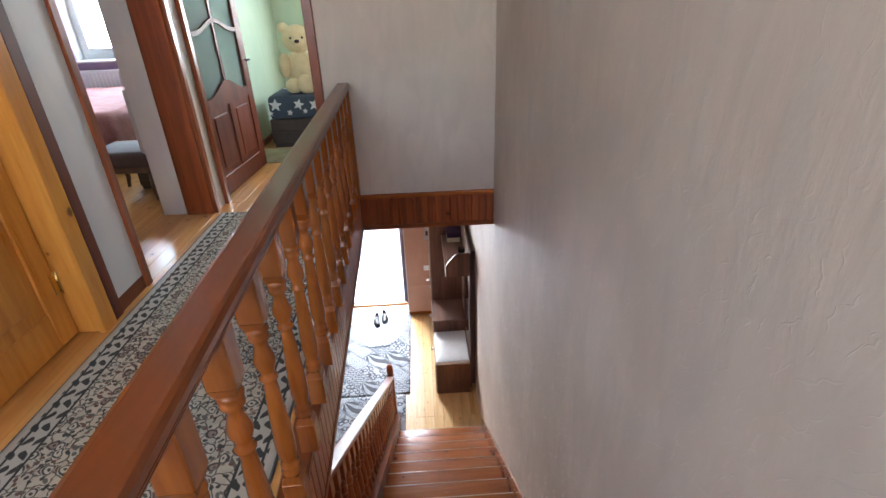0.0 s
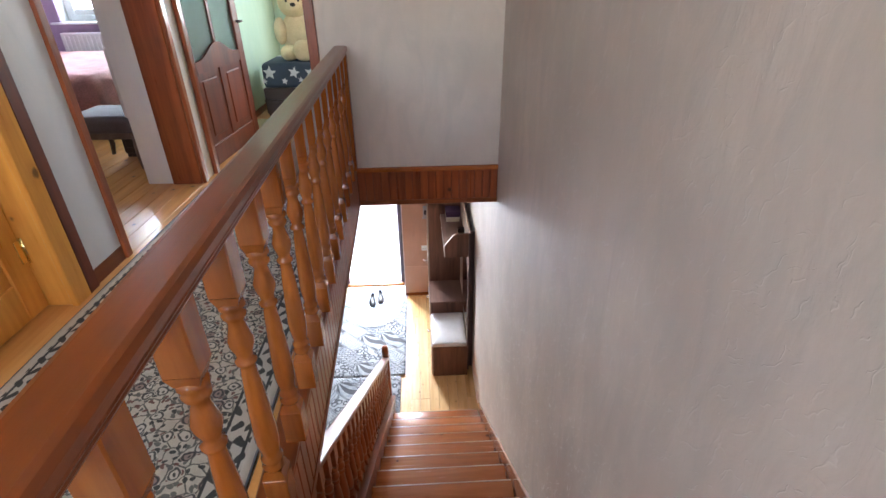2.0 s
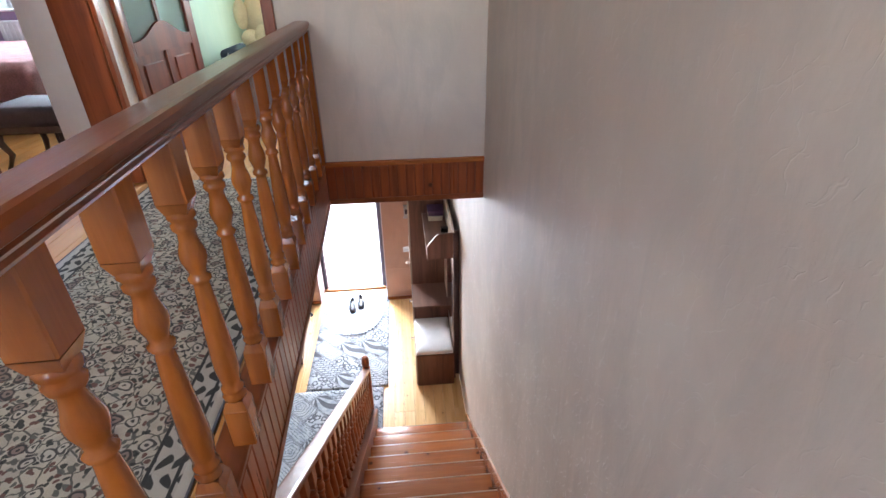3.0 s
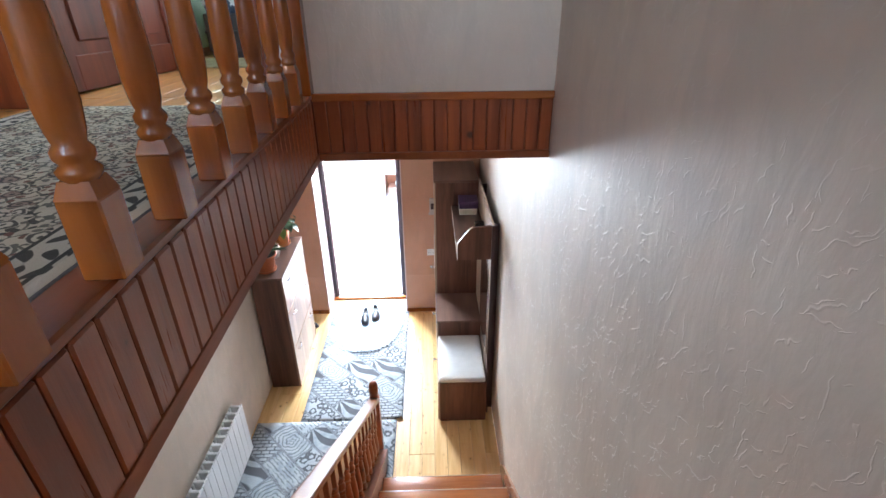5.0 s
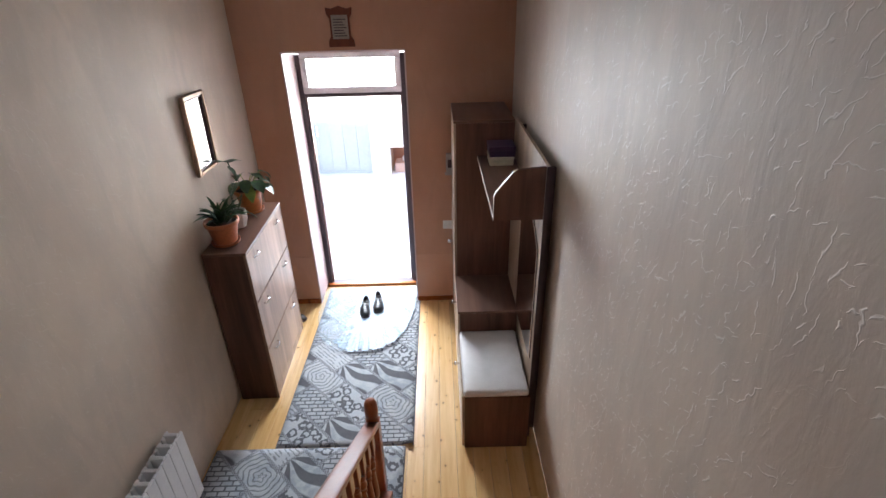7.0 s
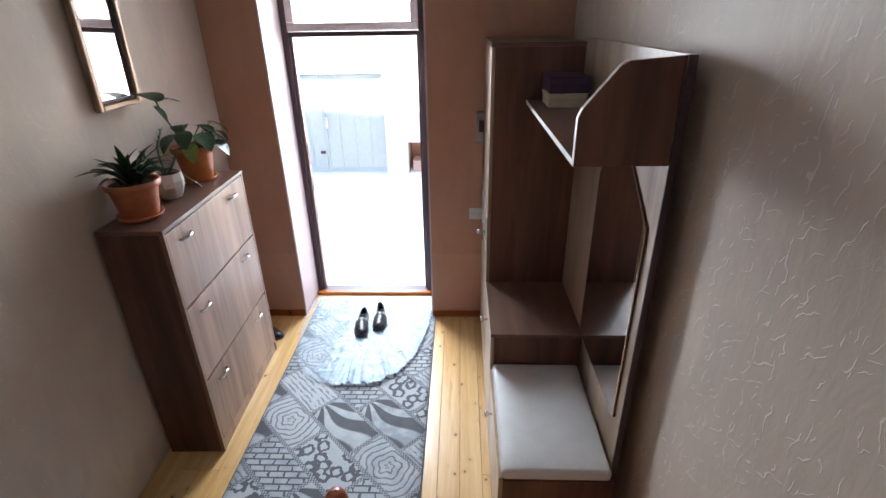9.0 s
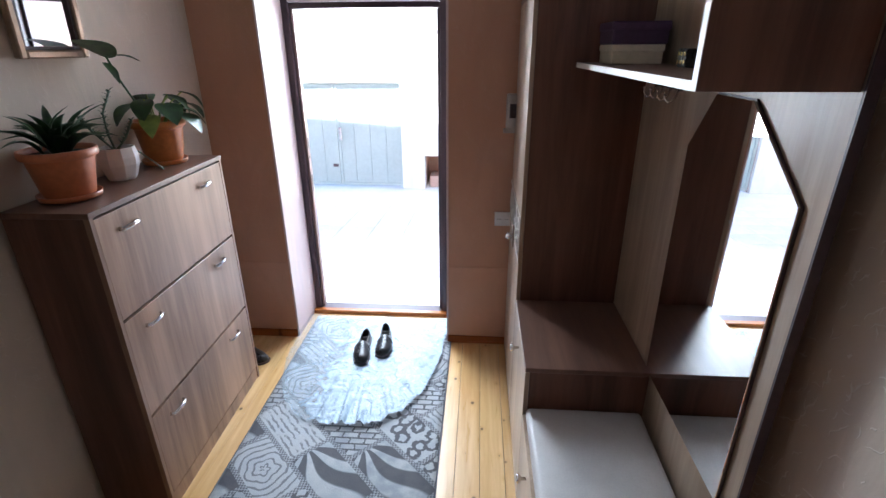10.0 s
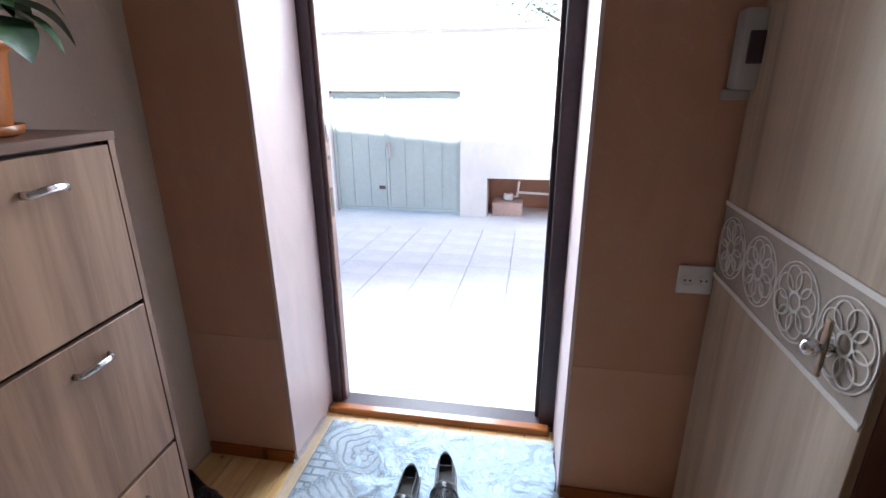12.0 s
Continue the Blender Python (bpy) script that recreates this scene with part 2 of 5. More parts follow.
REVEAL = plaster("pale_pink_plaster", (0.66, 0.53, 0.52), (0.73, 0.59, 0.58), 0.1, 0.45)
CEILING = plaster("ceiling_paint", (0.74, 0.72, 0.69), (0.79, 0.77, 0.74), 0.1, 0.6)
PINE = wood("pine_planks", (0.60, 0.34, 0.12), (0.80, 0.55, 0.26), "y", 1.0, 0.30, 1.3, 0.3, 0.3)
PINE_UP = wood("orange_pine_planks", (0.60, 0.25, 0.055), (0.80, 0.41, 0.125), "y", 1.0, 0.32, 0.8, 0.25, 0.25)
STAIN = wood("stained_wood", (0.17, 0.031, 0.008), (0.345, 0.082, 0.020), "z", 1.0, 0.3, 0.8, 0.5, 0.30)
# Base colour lightened in place of the string's reflected sheen.
STRING = wood("glossy_string_wood", (0.34, 0.16, 0.09), (0.50, 0.27, 0.17), "y", 1.0, 0.2, 0.0, 0.2, 1.0)
# Pale base colour imitates door light glinting along the tread edges.
NOSING = wood("highlight_nosing", (0.58, 0.39, 0.25), (0.78, 0.58, 0.42), "x", 1.0, 0.2, 0.0, 0.2, 1.0)
STAIN_MATT = wood("stained_trim", (0.14, 0.031, 0.009), (0.26, 0.068, 0.019), "y", 1.0, 0.5, 0.0, 0.2)
STAIN_Y = wood("stained_rail_wood", (0.165, 0.032, 0.004), (0.25, 0.058, 0.008), "y", 1.0, 0.34, 0.0, 0.25, 0.22)
STAIN_X = wood("stained_tread_wood", (0.27, 0.072, 0.014), (0.45, 0.145, 0.034), "x", 1.0, 0.25, 0.7, 0.2, 0.5)
TURNED = wood("turned_wood", (0.23, 0.054, 0.008), (0.40, 0.118, 0.018), "z", 0.8, 0.24, 0.0, 0.25, 0.35)
DARK_DOOR = wood("mahogany_door", (0.095, 0.016, 0.005), (0.19, 0.037, 0.011), "z", 1.0, 0.5, 0.0, 0.2)
PINE_DOOR = wood("pine_door", (0.62, 0.22, 0.030), (0.84, 0.38, 0.070), "z", 1.0, 0.3, 0.7, 0.2, 0.3)
WALNUT = wood("walnut_laminate", (0.055, 0.021, 0.013), (0.185, 0.080, 0.050), "z", 0.8, 0.38, 0.0, 0.15)
WALNUT_X = wood("walnut_laminate_top", (0.105, 0.052, 0.036), (0.20, 0.105, 0.072), "y", 0.8, 0.35, 0.0, 0.15)
ASH = wood("brown_ash_laminate", (0.13, 0.060, 0.032), (0.43, 0.256, 0.162), "z", 0.55, 0.36, 0.0, 0.15)
OAK = wood("pale_oak_laminate", (0.27, 0.185, 0.12), (0.54, 0.42, 0.31), "z", 0.55, 0.36, 0.0, 0.12)
CHROME = plain("chrome", (0.75, 0.76, 0.78), 0.18, 1.0, 60, 0.05, 0.05)
BRASS = plain("brass", (0.8, 0.6, 0.25), 0.25, 1.0, 60, 0.05, 0.05)
STEEL_DARK = plain("dark_brown_steel", (0.055, 0.032, 0.038), 0.4, 0.0, 50, 0.2, 0.3)
STEEL_EDGE = plain("worn_brown_steel", (0.30, 0.19, 0.17), 0.4, 0.0, 50, 0.2, 0.3)
WHITE = plain("white_enamel", (0.78, 0.78, 0.78), 0.3, 0.0, 40, 0.04, 0.1)
PVC = plain("white_plastic_frame", (0.62, 0.58, 0.57), 0.4, 0.0, 30, 0.08, 0.2)
BLACK = plain("black_leather", (0.016, 0.016, 0.018), 0.28, 0.0, 120, 0.3, 0.4)
TERRACOTTA = plain("terracotta_plastic", (0.46, 0.14, 0.055), 0.4, 0.0, 50, 0.15, 0.3)
SOIL = plain("potting_soil", (0.035, 0.022, 0.014), 0.95, 0.0, 90, 0.5, 1.0)
LEATHERETTE = plain("pale_grey_leatherette", (0.60, 0.58, 0.565), 0.42, 0.0, 150, 0.06, 0.5)
WHITE_EDGE = plain("pale_edge_band", (0.62, 0.56, 0.48), 0.45, 0.0, 60, 0.06, 0.1)


def mirror_material():
    s = Shader("mirror", 0.015, 1.0, (0.9, 0.91, 0.92))
    return s.mat


def glass_material(name, rough=0.0, tint=(0.95, 0.97, 0.97)):
    s = Shader(name, rough, 0.0, tint)
    s.set("Transmission Weight", 1.0)
    s.set("IOR", 1.45)
    return s.mat


MIRROR = mirror_material()
GLASS = glass_material("clear_glass")
FROSTED = glass_material("frosted_glass", 0.8, (0.34, 0.42, 0.39))


def leaf_material(name, c1, c2):
    s = Shader(name, 0.4)
    v = s.coords()
    s.color(s.mix(s.span(s.noise(v, 30, 3), 0.3, 0.7), c1, c2))
    s.bump(s.noise(v, 80, 2), 0.001, 0.4)
    return s.mat


LEAF = leaf_material("green_leaf", (0.018, 0.055, 0.02), (0.04, 0.11, 0.03))
LEAF_PALE = leaf_material("pale_green_leaf", (0.16, 0.24, 0.035), (0.26, 0.34, 0.06))
LEAF_GREY = leaf_material("grey_green_leaf", (0.07, 0.11, 0.075), (0.12, 0.17, 0.11))

# ---- the house: lower hall at z 0, upper floor at z 3.30 ----
UP = 3.27
XR, XL, YF = 0.80, -1.50, 6.68
STEPS, RISE, GO, FIRST = 18, UP / 18, 0.26, 4.02
EDGE = -0.272

structure("wall_east", boxes((XR, 1.05, -2.6, 7.10, 0, 6.0)), BEIGE, "beige plaster wall with embossed pearly strokes", "wall")
structure("wall_west_lower", boxes((-1.75, XL, -2.6, YF, 0, 3.0)), BEIGE_SOFT, "beige relief plaster wall beside the hall", "wall")
structure("wall_north_lower", boxes((-5.2, -1.125, YF, 7.10, -0.5, 3.3), (-0.105, 1.05, YF, 7.10, -0.5, 3.3), (-1.125, -0.105, YF, 7.10, 2.46, 3.3), (-1.125, -0.105, 6.86, 7.10, -0.5, -0.03)), SALMON, "salmon plaster wall around the front door", "wall")
structure("door_reveal", boxes((-1.129, -1.117, 6.677, 7.045, 0, 2.46), (-0.113, -0.101, 6.677, 7.045, 0, 2.46), (-1.117, -0.113, 6.677, 7.045, 2.450, 2.464)), REVEAL, "pale pink plastered reveal of the front door", "wall")
structure("wall_south", boxes((-5.2, -1.2, -2.85, -2.6, 0, 6.0), (0.7, 1.05, -2.85, -2.6, 0, 6.0), (-1.2, 0.7, -2.85, -2.6, 0, 4.3), (-1.2, 0.7, -2.85, -2.6, 5.7, 6.0)), WHITE_WALL, "plain plaster wall behind the landing", "wall")
structure("wall_north_upper", boxes((-5.2, -4.03, YF, 7.10, 3.3, 6.2), (-4.03, -2.5, YF, 7.10, 3.3, 4.11), (-4.03, -2.5, YF, 7.10, 5.6, 6.2), (-2.5, -0.45, YF, 7.10, 3.3, 6.2), (-0.45, 0.65, YF, 7.10, 3.3, 4.1), (-0.45, 0.65, YF, 7.10, 5.5, 6.2), (0.65, 1.05, YF, 7.10, 3.3, 6.2)), WHITE_WALL, "plastered front wall of the upper storey", "wall")
structure("wall_lilac", boxes((-5.0, -4.03, 6.65, YF, 3.3, 6.0), (-4.03, -2.5, 6.65, YF, 3.3, 4.10), (-4.03, -2.5, 6.65, YF, 5.6, 6.0), (-2.5, -1.72, 6.65, YF, 3.3, 6.0)), PURPLE, "lilac painted bedroom wall under the window", "wall")
structure("wall_bedroom_west", boxes((-5.2, -5.0, -2.6, YF, 0, 6.0)), PURPLE, "lilac painted bedroom side wall", "wall")
structure("wall_green_west", boxes((-1.72, -1.50, 3.73, YF, UP, 6.0)), GREEN, "pale green painted wall of the child's room", "wall")
structure("wall_green_north", boxes((-1.50, -0.45, 6.65, YF, UP, 6.0), (-0.45, 0.65, 6.65, YF, UP, 4.1), (-0.45, 0.65, 6.65, YF, 5.5, 6.0), (0.65, XR, 6.65, YF, UP, 6.0)), GREEN, "pale green painted end wall of the child's room", "wall")
structure("wall_upper_north", boxes((-1.72, -1.41, 3.565, 3.73, UP, 6.0), (-0.47, XR, 3.565, 3.73, UP - 0.01, 6.0), (-1.41, -0.47, 3.565, 3.73, 5.35, 6.0)), BEIGE, "beige relief plaster wall above the stairwell", "wall")
structure("wall_upper_west", boxes((-1.70, -1.315, -2.6, 1.02, UP, 6.0), (-1.70, -1.315, 1.92, 2.33, UP, 6.0), (-1.70, -1.315, 3.36, 3.565, UP, 6.0), (-1.70, -1.315, 1.02, 1.92, 5.36, 6.0), (-1.70, -1.315, 2.33, 3.36, 5.36, 6.0)), WHITE_WALL, "off-white plaster corridor wall with two door openings", "wall")
structure("ceiling_upper", boxes((-5.2, 1.05, -2.85, 7.10, 6.0, 6.2)), CEILING, "plain painted upper ceiling", "ceiling")
# Unseen roof: tilt shapes the shade on the gate, overhang shades the landing.
structure("roof", prism([(-5.4, 6.2), (1.25, 6.2), (1.25, 6.28), (-5.4, 6.86)], "y", -4.7, 7.25), STEEL_EDGE, "unseen low roof over the house, shaped to cast shade", "roof")
structure("ceiling_lower", boxes((XL, EDGE - 0.06, -2.6, 3.58, 2.985, 3.0), (XL, XR, 3.60, YF, 2.985, 3.0), (EDGE, XR, -2.6, -0.5, 2.985, 3.0)), CEILING, "plain painted ceiling of the hall", "ceiling")
structure("floor_slab", boxes((-5.0, EDGE - 0.02, -2.6, 3.57, 3.0, UP - 0.025), (-5.0, XR, 3.585, YF, 3.0, UP - 0.025), (EDGE - 0.02, XR, -2.6, -0.47, 3.0, UP - 0.025)), CEILING, "concrete slab between the storeys", "floor")
structure("floor_base", boxes((XL, XR, -2.6, 7.1, -0.12, -0.022)), SOIL, "subfloor under the hall planks", "floor")

structure("dado", boxes((XL + 0.001, -1.127, YF - 0.003, YF + 0.001, 0.0, 0.545), (-0.103, XR - 0.001, YF - 0.003, YF + 0.001, 0.0, 0.545)), SALMON_LOW, "slightly lighter salmon band low on the wall", "wall")

# plank floors, plank by plank
floor = thing("floor", 0, 0, 0, "honey pine plank floor with dark knots", "floor", kind="structure")
floor_up = thing("floor_upper", 0, 0, UP, "glossy orange pine plank floor upstairs", "floor", kind="structure")


def planks(parent, x0, x1, y0, y1, wide, material, seed):
    rng = random.Random(seed)
    lengths = {}
    n = round((x1 - x0) / wide)
    wide = (x1 - x0) / n
    for k in range(n):
        y = y0
        first = True
        while y < y1 - 0.05:
            size = min(rng.choice((1.4, 1.8, 2.2)) if first else 2.6, y1 - y)
            if y1 - y - size < 0.3:
                size = y1 - y
            key = round(size, 2)
            if key not in lengths:
                lengths[key] = mesh_of(boxes((-wide / 2 + 0.0009, wide / 2 - 0.0009, 0.0008, size - 0.0008, -0.022, 0.0), bevel=0.0012), material, "plank")
            piece("plank", lengths[key], parent, x0 + (k + 0.5) * wide, y, -0.0006 * rng.random())
            y += size
            first = False


planks(floor, XL, XR, 3.0, 7.02, 0.114, PINE, 3)
planks(floor_up, -1.315, EDGE - 0.03, -0.6, 3.56, 0.107, PINE_UP, 4)
planks(floor_up, -1.50, -0.3, 3.56, 6.65, 0.107, PINE_UP, 5)
planks(floor_up, -3.9, -1.315, 2.0, 6.65, 0.107, PINE_UP, 6)
structure("floor_landing", boxes((-1.315, XR, -2.6, -0.6, UP - 0.022, UP), (EDGE - 0.03, XR, -0.6, -0.44, UP - 0.022, UP)), PINE_UP, "glossy pine landing floor at the stair head", "floor")
structure("floor_rooms", boxes((-5.0, -3.9, -2.6, 6.65, UP - 0.022, UP - 0.001), (-3.9, -1.315, -2.6, 2.0, UP - 0.022, UP - 0.001), (-0.3, XR, 3.73, 6.65, UP - 0.022, UP - 0.001)), PINE_UP, "pine floor in the side rooms", "floor")
structure("floor_under_stairs", boxes((XL, XR, -2.6, 3.0, -0.022, 0.0)), PINE, "pine floor under the stairs", "floor")

# baseboards
structure("baseboard_north", boxes((XL + 0.015, -1.125, YF - 0.015, YF, 0, 0.05), (-0.105, XR - 0.015, YF - 0.015, YF, 0, 0.05)), STAIN_X, "narrow brown baseboard beside the front door", "baseboard")
structure("baseboard_corridor", boxes((-1.315, -1.312, 1.96, 2.33, UP, UP + 0.075)), STAIN_Y, "brown baseboard along the corridor", "baseboard")
structure("baseboard_green", boxes((-1.50, -1.485, 3.75, 6.65, UP, UP + 0.06)), STAIN_Y, "brown baseboard in the child's room", "baseboard")

# boarded edge of the stairwell
BOARD = 0.0583
fascia = thing("stairwell_cladding", EDGE, 3.565, 2.99, "varnished tongue and groove boards on the stairwell edge", "cladding", kind="structure")
fb = boxes((-BOARD / 2 + 0.0015, BOARD / 2 - 0.0015, -0.012, 0.0, 0.0, 0.252), bevel=0.004)
board_n = mesh_of(fb, STAIN, "board")
n = round((XR - EDGE) / BOARD)
for k in range(n):
    piece("board", board_n, fascia, (k + 0.5) * (XR - EDGE) / n, 0, 0.01)
SWING = 2.0
side = thing("railing_cladding", EDGE, 3.565, 2.99, "varnished tongue and groove boards under the railing", "cladding", kind="structure")
side.matrix_world = pose(EDGE - 0.010, 3.565, 2.99, 0, 0, SWING)
for k in range(70):
    piece("board", board_n, side, 0.0, -0.035 - (k + 0.5) * BOARD, 0.01, 90)
part("backing", boxes((-0.012, XR - EDGE, 0.0, 0.015, 0.0, 0.27)), DARK_DOOR, fascia)
part("backing", boxes((-0.014, 0.0, -4.13, -0.002, 0.0, 0.245)), DARK_DOOR, side)
part("bottom_trim", boxes((0.0, XR - EDGE, -0.022, 0.0, -0.014, 0.022), bevel=0.004), STAIN_Y, fascia)
part("top_trim", boxes((0.0, XR - EDGE, -0.024, 0.0, 0.255, 0.288), bevel=0.004), STAIN_X, fascia)
part("sill_board", boxes((-0.075, 0.013, -4.13, -0.02, 0.263, 0.286), bevel=0.005), STAIN_Y, side)
part("side_trim", boxes((-0.06, 0.016, -4.13, -0.022, -0.016, 0.022), bevel=0.0015), STAIN_MATT, side)

lean = math.tan(radians(SWING))
wedge = [(EDGE - 0.02, 3.56), (EDGE - 0.02, -0.6), (EDGE - 0.02 + 4.16 * lean, -0.6)]
structure("floor_wedge", prism(wedge, "z", UP - 0.022, UP - 0.001), PINE_UP, "pine floor strip along the railing", "floor")
structure("ceiling_wedge", prism([(u - 0.03, v) for u, v in wedge], "z", 2.986, UP - 0.024), CEILING, "painted ceiling strip along the railing", "ceiling")

# the stairs
stairs = thing("stairs", 0.28, FIRST, 0, "varnished wooden stairs with pale highlights painted on the nosings", "stairs", kind="structure")
tread = mesh_of(boxes((-0.49, 0.49, -0.29, 0.012, -0.038, 0.0), bevel=0.010, segments=3), STAIN_X, "tread")
# Thin pale strip on each tread edge draws the highlight.
nose_ = mesh_of(boxes((-0.488, 0.488, 0.004, 0.0155, -0.024, 0.0015), bevel=0.005, segments=3), NOSING, "nosing")
riser = mesh_of(boxes((-0.49, 0.49, -0.03, -0.012, -RISE + 0.002, -0.038)), STAIN_X, "riser")
for k in range(STEPS):
    piece("tread", tread, stairs, 0, -k * GO, (k + 1) * RISE + (0.001 if k == STEPS - 1 else 0))
    piece("nosing", nose_, stairs, 0, -k * GO, (k + 1) * RISE + (0.001 if k == STEPS - 1 else 0))
    piece("riser", riser, stairs, 0, -k * GO, (k + 1) * RISE)


def slope(y):
    return RISE + (FIRST - y) * RISE / GO


def along(y0, y1, low, high):
    """The outline (y, z) of a board that follows the stairs, low to high above the nosing line."""
    return [(y1, slope(y1) + low), (y1, slope(y1) + high), (y0, slope(y0) + high), (y0, slope(y0) + low)]


def local(outline, parent):
    p = parent.matrix_basis.translation
    return [(u - p.y, v - p.z) for u, v in outline]


yb, yt = FIRST + 0.05, FIRST - (STEPS - 1) * GO
wall_skirt = [(4.16, 0.0), (4.16, 0.12), (4.10, 0.22)] + [(yt, UP + 0.10), (yt, UP - 0.2), (3.9, 0.0)]
part("wall_string", prism(local(wall_skirt, stairs), "x", XR - 0.28 - 0.022, XR - 0.28 - 0.001, 0.003), STRING, stairs, "glossy sloping skirting board")
outer = [(4.42, 0.0), (4.42, 0.06), (4.30, 0.14)] + [(yt, UP + 0.04), (yt, UP - 0.30), (4.0, 0.0)]
part("outer_string", prism(local(outer, stairs), "x", -0.545, -0.475, 0.004), STAIN_Y, stairs, "closed outer stair string")
structure("stair_soffit", prism([(3.7, 0.0), (3.72, 0.0), (yt + 0.05, UP - 0.36), (yt, UP - 0.4)], "x", -0.2, XR - 0.002), CEILING, "plain soffit under the stairs", "stairs")

# ---- railings ----
def baluster_mesh(h, material):
    """A turned baluster with square ends."""
    b, t, w = 0.145, 0.15, 0.030
    bm = boxes((-w, w, -w, w, 0, b - 0.022), (-w, w, -w, w, h - t + 0.022, h), bevel=0.003)
    for z0, z1, w0, w1 in ((b - 0.0225, b + 0.002, w - 0.001, 0.021), (h - t - 0.002, h - t + 0.0225, 0.021, w - 0.001)):
        ends = [[bm.verts.new((sx * r, sy * r, z)) for sx, sy in ((-1, -1), (1, -1), (1, 1), (-1, 1))] for r, z in ((w0, z0), (w1, z1))]
        for k in range(4):
            bm.faces.new((ends[0][k - 1], ends[0][k], ends[1][k], ends[1][k - 1]))
    m = h - b - t
    prof = [(0.020, b - 0.004), (0.027, b + 0.006), (0.029, b + 0.015), (0.021, b + 0.023), (0.027, b + 0.032), (0.027, b + 0.041), (0.0205, b + 0.050),
            (0.0245, b + 0.13 * m), (0.0285, b + 0.20 * m), (0.0285, b + 0.27 * m), (0.0255, b + 0.40 * m), (0.0205, b + 0.57 * m), (0.0170, b + 0.66 * m), (0.0165, b + 0.67 * m),
            (0.024, b + 0.685 * m), (0.024, b + 0.70 * m), (0.0165, b + 0.715 * m), (0.021, b + 0.745 * m), (0.0275, b + 0.785 * m), (0.0275, b + 0.815 * m), (0.019, b + 0.875 * m),
            (0.0185, h - t - 0.046), (0.026, h - t - 0.036), (0.026, h - t - 0.027), (0.021, h - t - 0.020), (0.029, h - t - 0.011), (0.027, h - t - 0.002), (0.020, h - t + 0.004)]
    lathe(prof, 14, bm)
    return mesh_of(bm, material, "baluster")


RAIL_TOP = 4.133
upper_rail = thing("upper_railing", EDGE - 0.02, 3.53, UP + 0.02, "orange stained wooden railing with turned balusters", "railing")
rail_outline = [(-0.030, -0.056), (0.030, -0.056), (0.033, -0.050), (0.031, -0.043), (0.038, -0.039), (0.0405, -0.034), (0.037, -0.030), (0.044, -0.025), (0.045, -0.010), (0.039, -0.001), (0.030, 0.002)]
rail_outline += [(-u, v) for u, v in rail_outline[:1:-1]]
upper_rail.matrix_world = pose(EDGE - 0.02, 3.53, UP + 0.006, 0, 0, 2.4)
part("handrail", prism([(u, v + RAIL_TOP - UP - 0.006) for u, v in rail_outline], "y", -4.0, -0.01), STAIN_Y, upper_rail, "glossy flat-topped handrail")
up_h = RAIL_TOP - 0.052 - UP - 0.006
bal_up = baluster_mesh(up_h, TURNED)
for k in range(17):
    piece("baluster", bal_up, upper_rail, 0, -0.2205 * (k + 1), 0)
part("wall_post", boxes((-0.035, 0.035, -0.045, 0.03, 0.001, up_h), bevel=0.004), TURNED, upper_rail)
newel_up = boxes((-0.045, 0.045, -4.06, -3.97, 0.001, up_h + 0.12), bevel=0.006)
part("newel_post", newel_up, STAIN, upper_rail)

stair_rail = thing("stair_railing", -0.275, 4.42, 0, "stained wooden stair railing with slim turned balusters", "railing")
RH = 0.765
r0, r1 = 4.43, -0.30
sl = RISE / GO
bm = prism([(u, v) for u, v in rail_outline], "y", r1 - 4.42, r0 - 4.42)
for v in bm.verts:
    v.co.z += slope(v.co.y + 4.42) + RH
part("handrail", bm, STAIN_Y, stair_rail, "glossy sloping handrail")
lower_h = RH - 0.05 - 0.02
bal_low = baluster_mesh(lower_h + 0.01, STAIN)
y = 4.27
while y > -0.2:
    piece("baluster", bal_low, stair_rail, 0, y - 4.42, slope(y) + 0.02)
    y -= GO / 2
nb = boxes((-0.04, 0.04, -0.04, 0.04, 0.0, 0.63), bevel=0.005)
lathe([(0.028, 0.625), (0.036, 0.64), (0.038, 0.65), (0.028, 0.662), (0.038, 0.68), (0.041, 0.72), (0.038, 0.765), (0.028, 0.79), (0.01, 0.797)], 16, nb)
nw = part("newel_post", nb, STAIN, stair_rail, "dark turned newel post")
nw.location = (-0.005, 0.05, 0)

# ---- the front door ----
door = thing("front_door_frame", -0.625, 7.06, 0.0, "dark brown steel front door frame with a glazed transom", "door frame", kind="structure")
part("jamb", boxes((-0.495, -0.45, -0.02, 0.045, 0.0, 2.40), bevel=0.004), STEEL_DARK, door)
part("jamb", boxes((0.45, 0.515, -0.02, 0.045, 0.0, 2.40), bevel=0.004), STEEL_DARK, door)
strike = part("rebate", boxes((-0.4505, -0.432, 0.005, 0.05, 0.02, 2.03), bevel=0.003), STEEL_EDGE, door, "worn brown strike side")
for z0, z1 in ((1.20, 1.27), (0.90, 1.02)):
    part("strike_slot", boxes((-0.4325, -0.4305, 0.018, 0.034, z0, z1)), BLACK, strike)
part("strike_hole", lathe([(0.009, 0.0), (0.009, 0.002)], 12), BLACK, strike).matrix_basis = pose(-0.4325, 0.026, 1.14, 0, 90, 0)
part("rebate", boxes((0.432, 0.4505, 0.02, 0.05, 0.02, 2.03), bevel=0.003), STEEL_DARK, door)
part("lintel", boxes((-0.45, 0.45, -0.015, 0.045, 2.03, 2.062), bevel=0.004), STEEL_DARK, door)
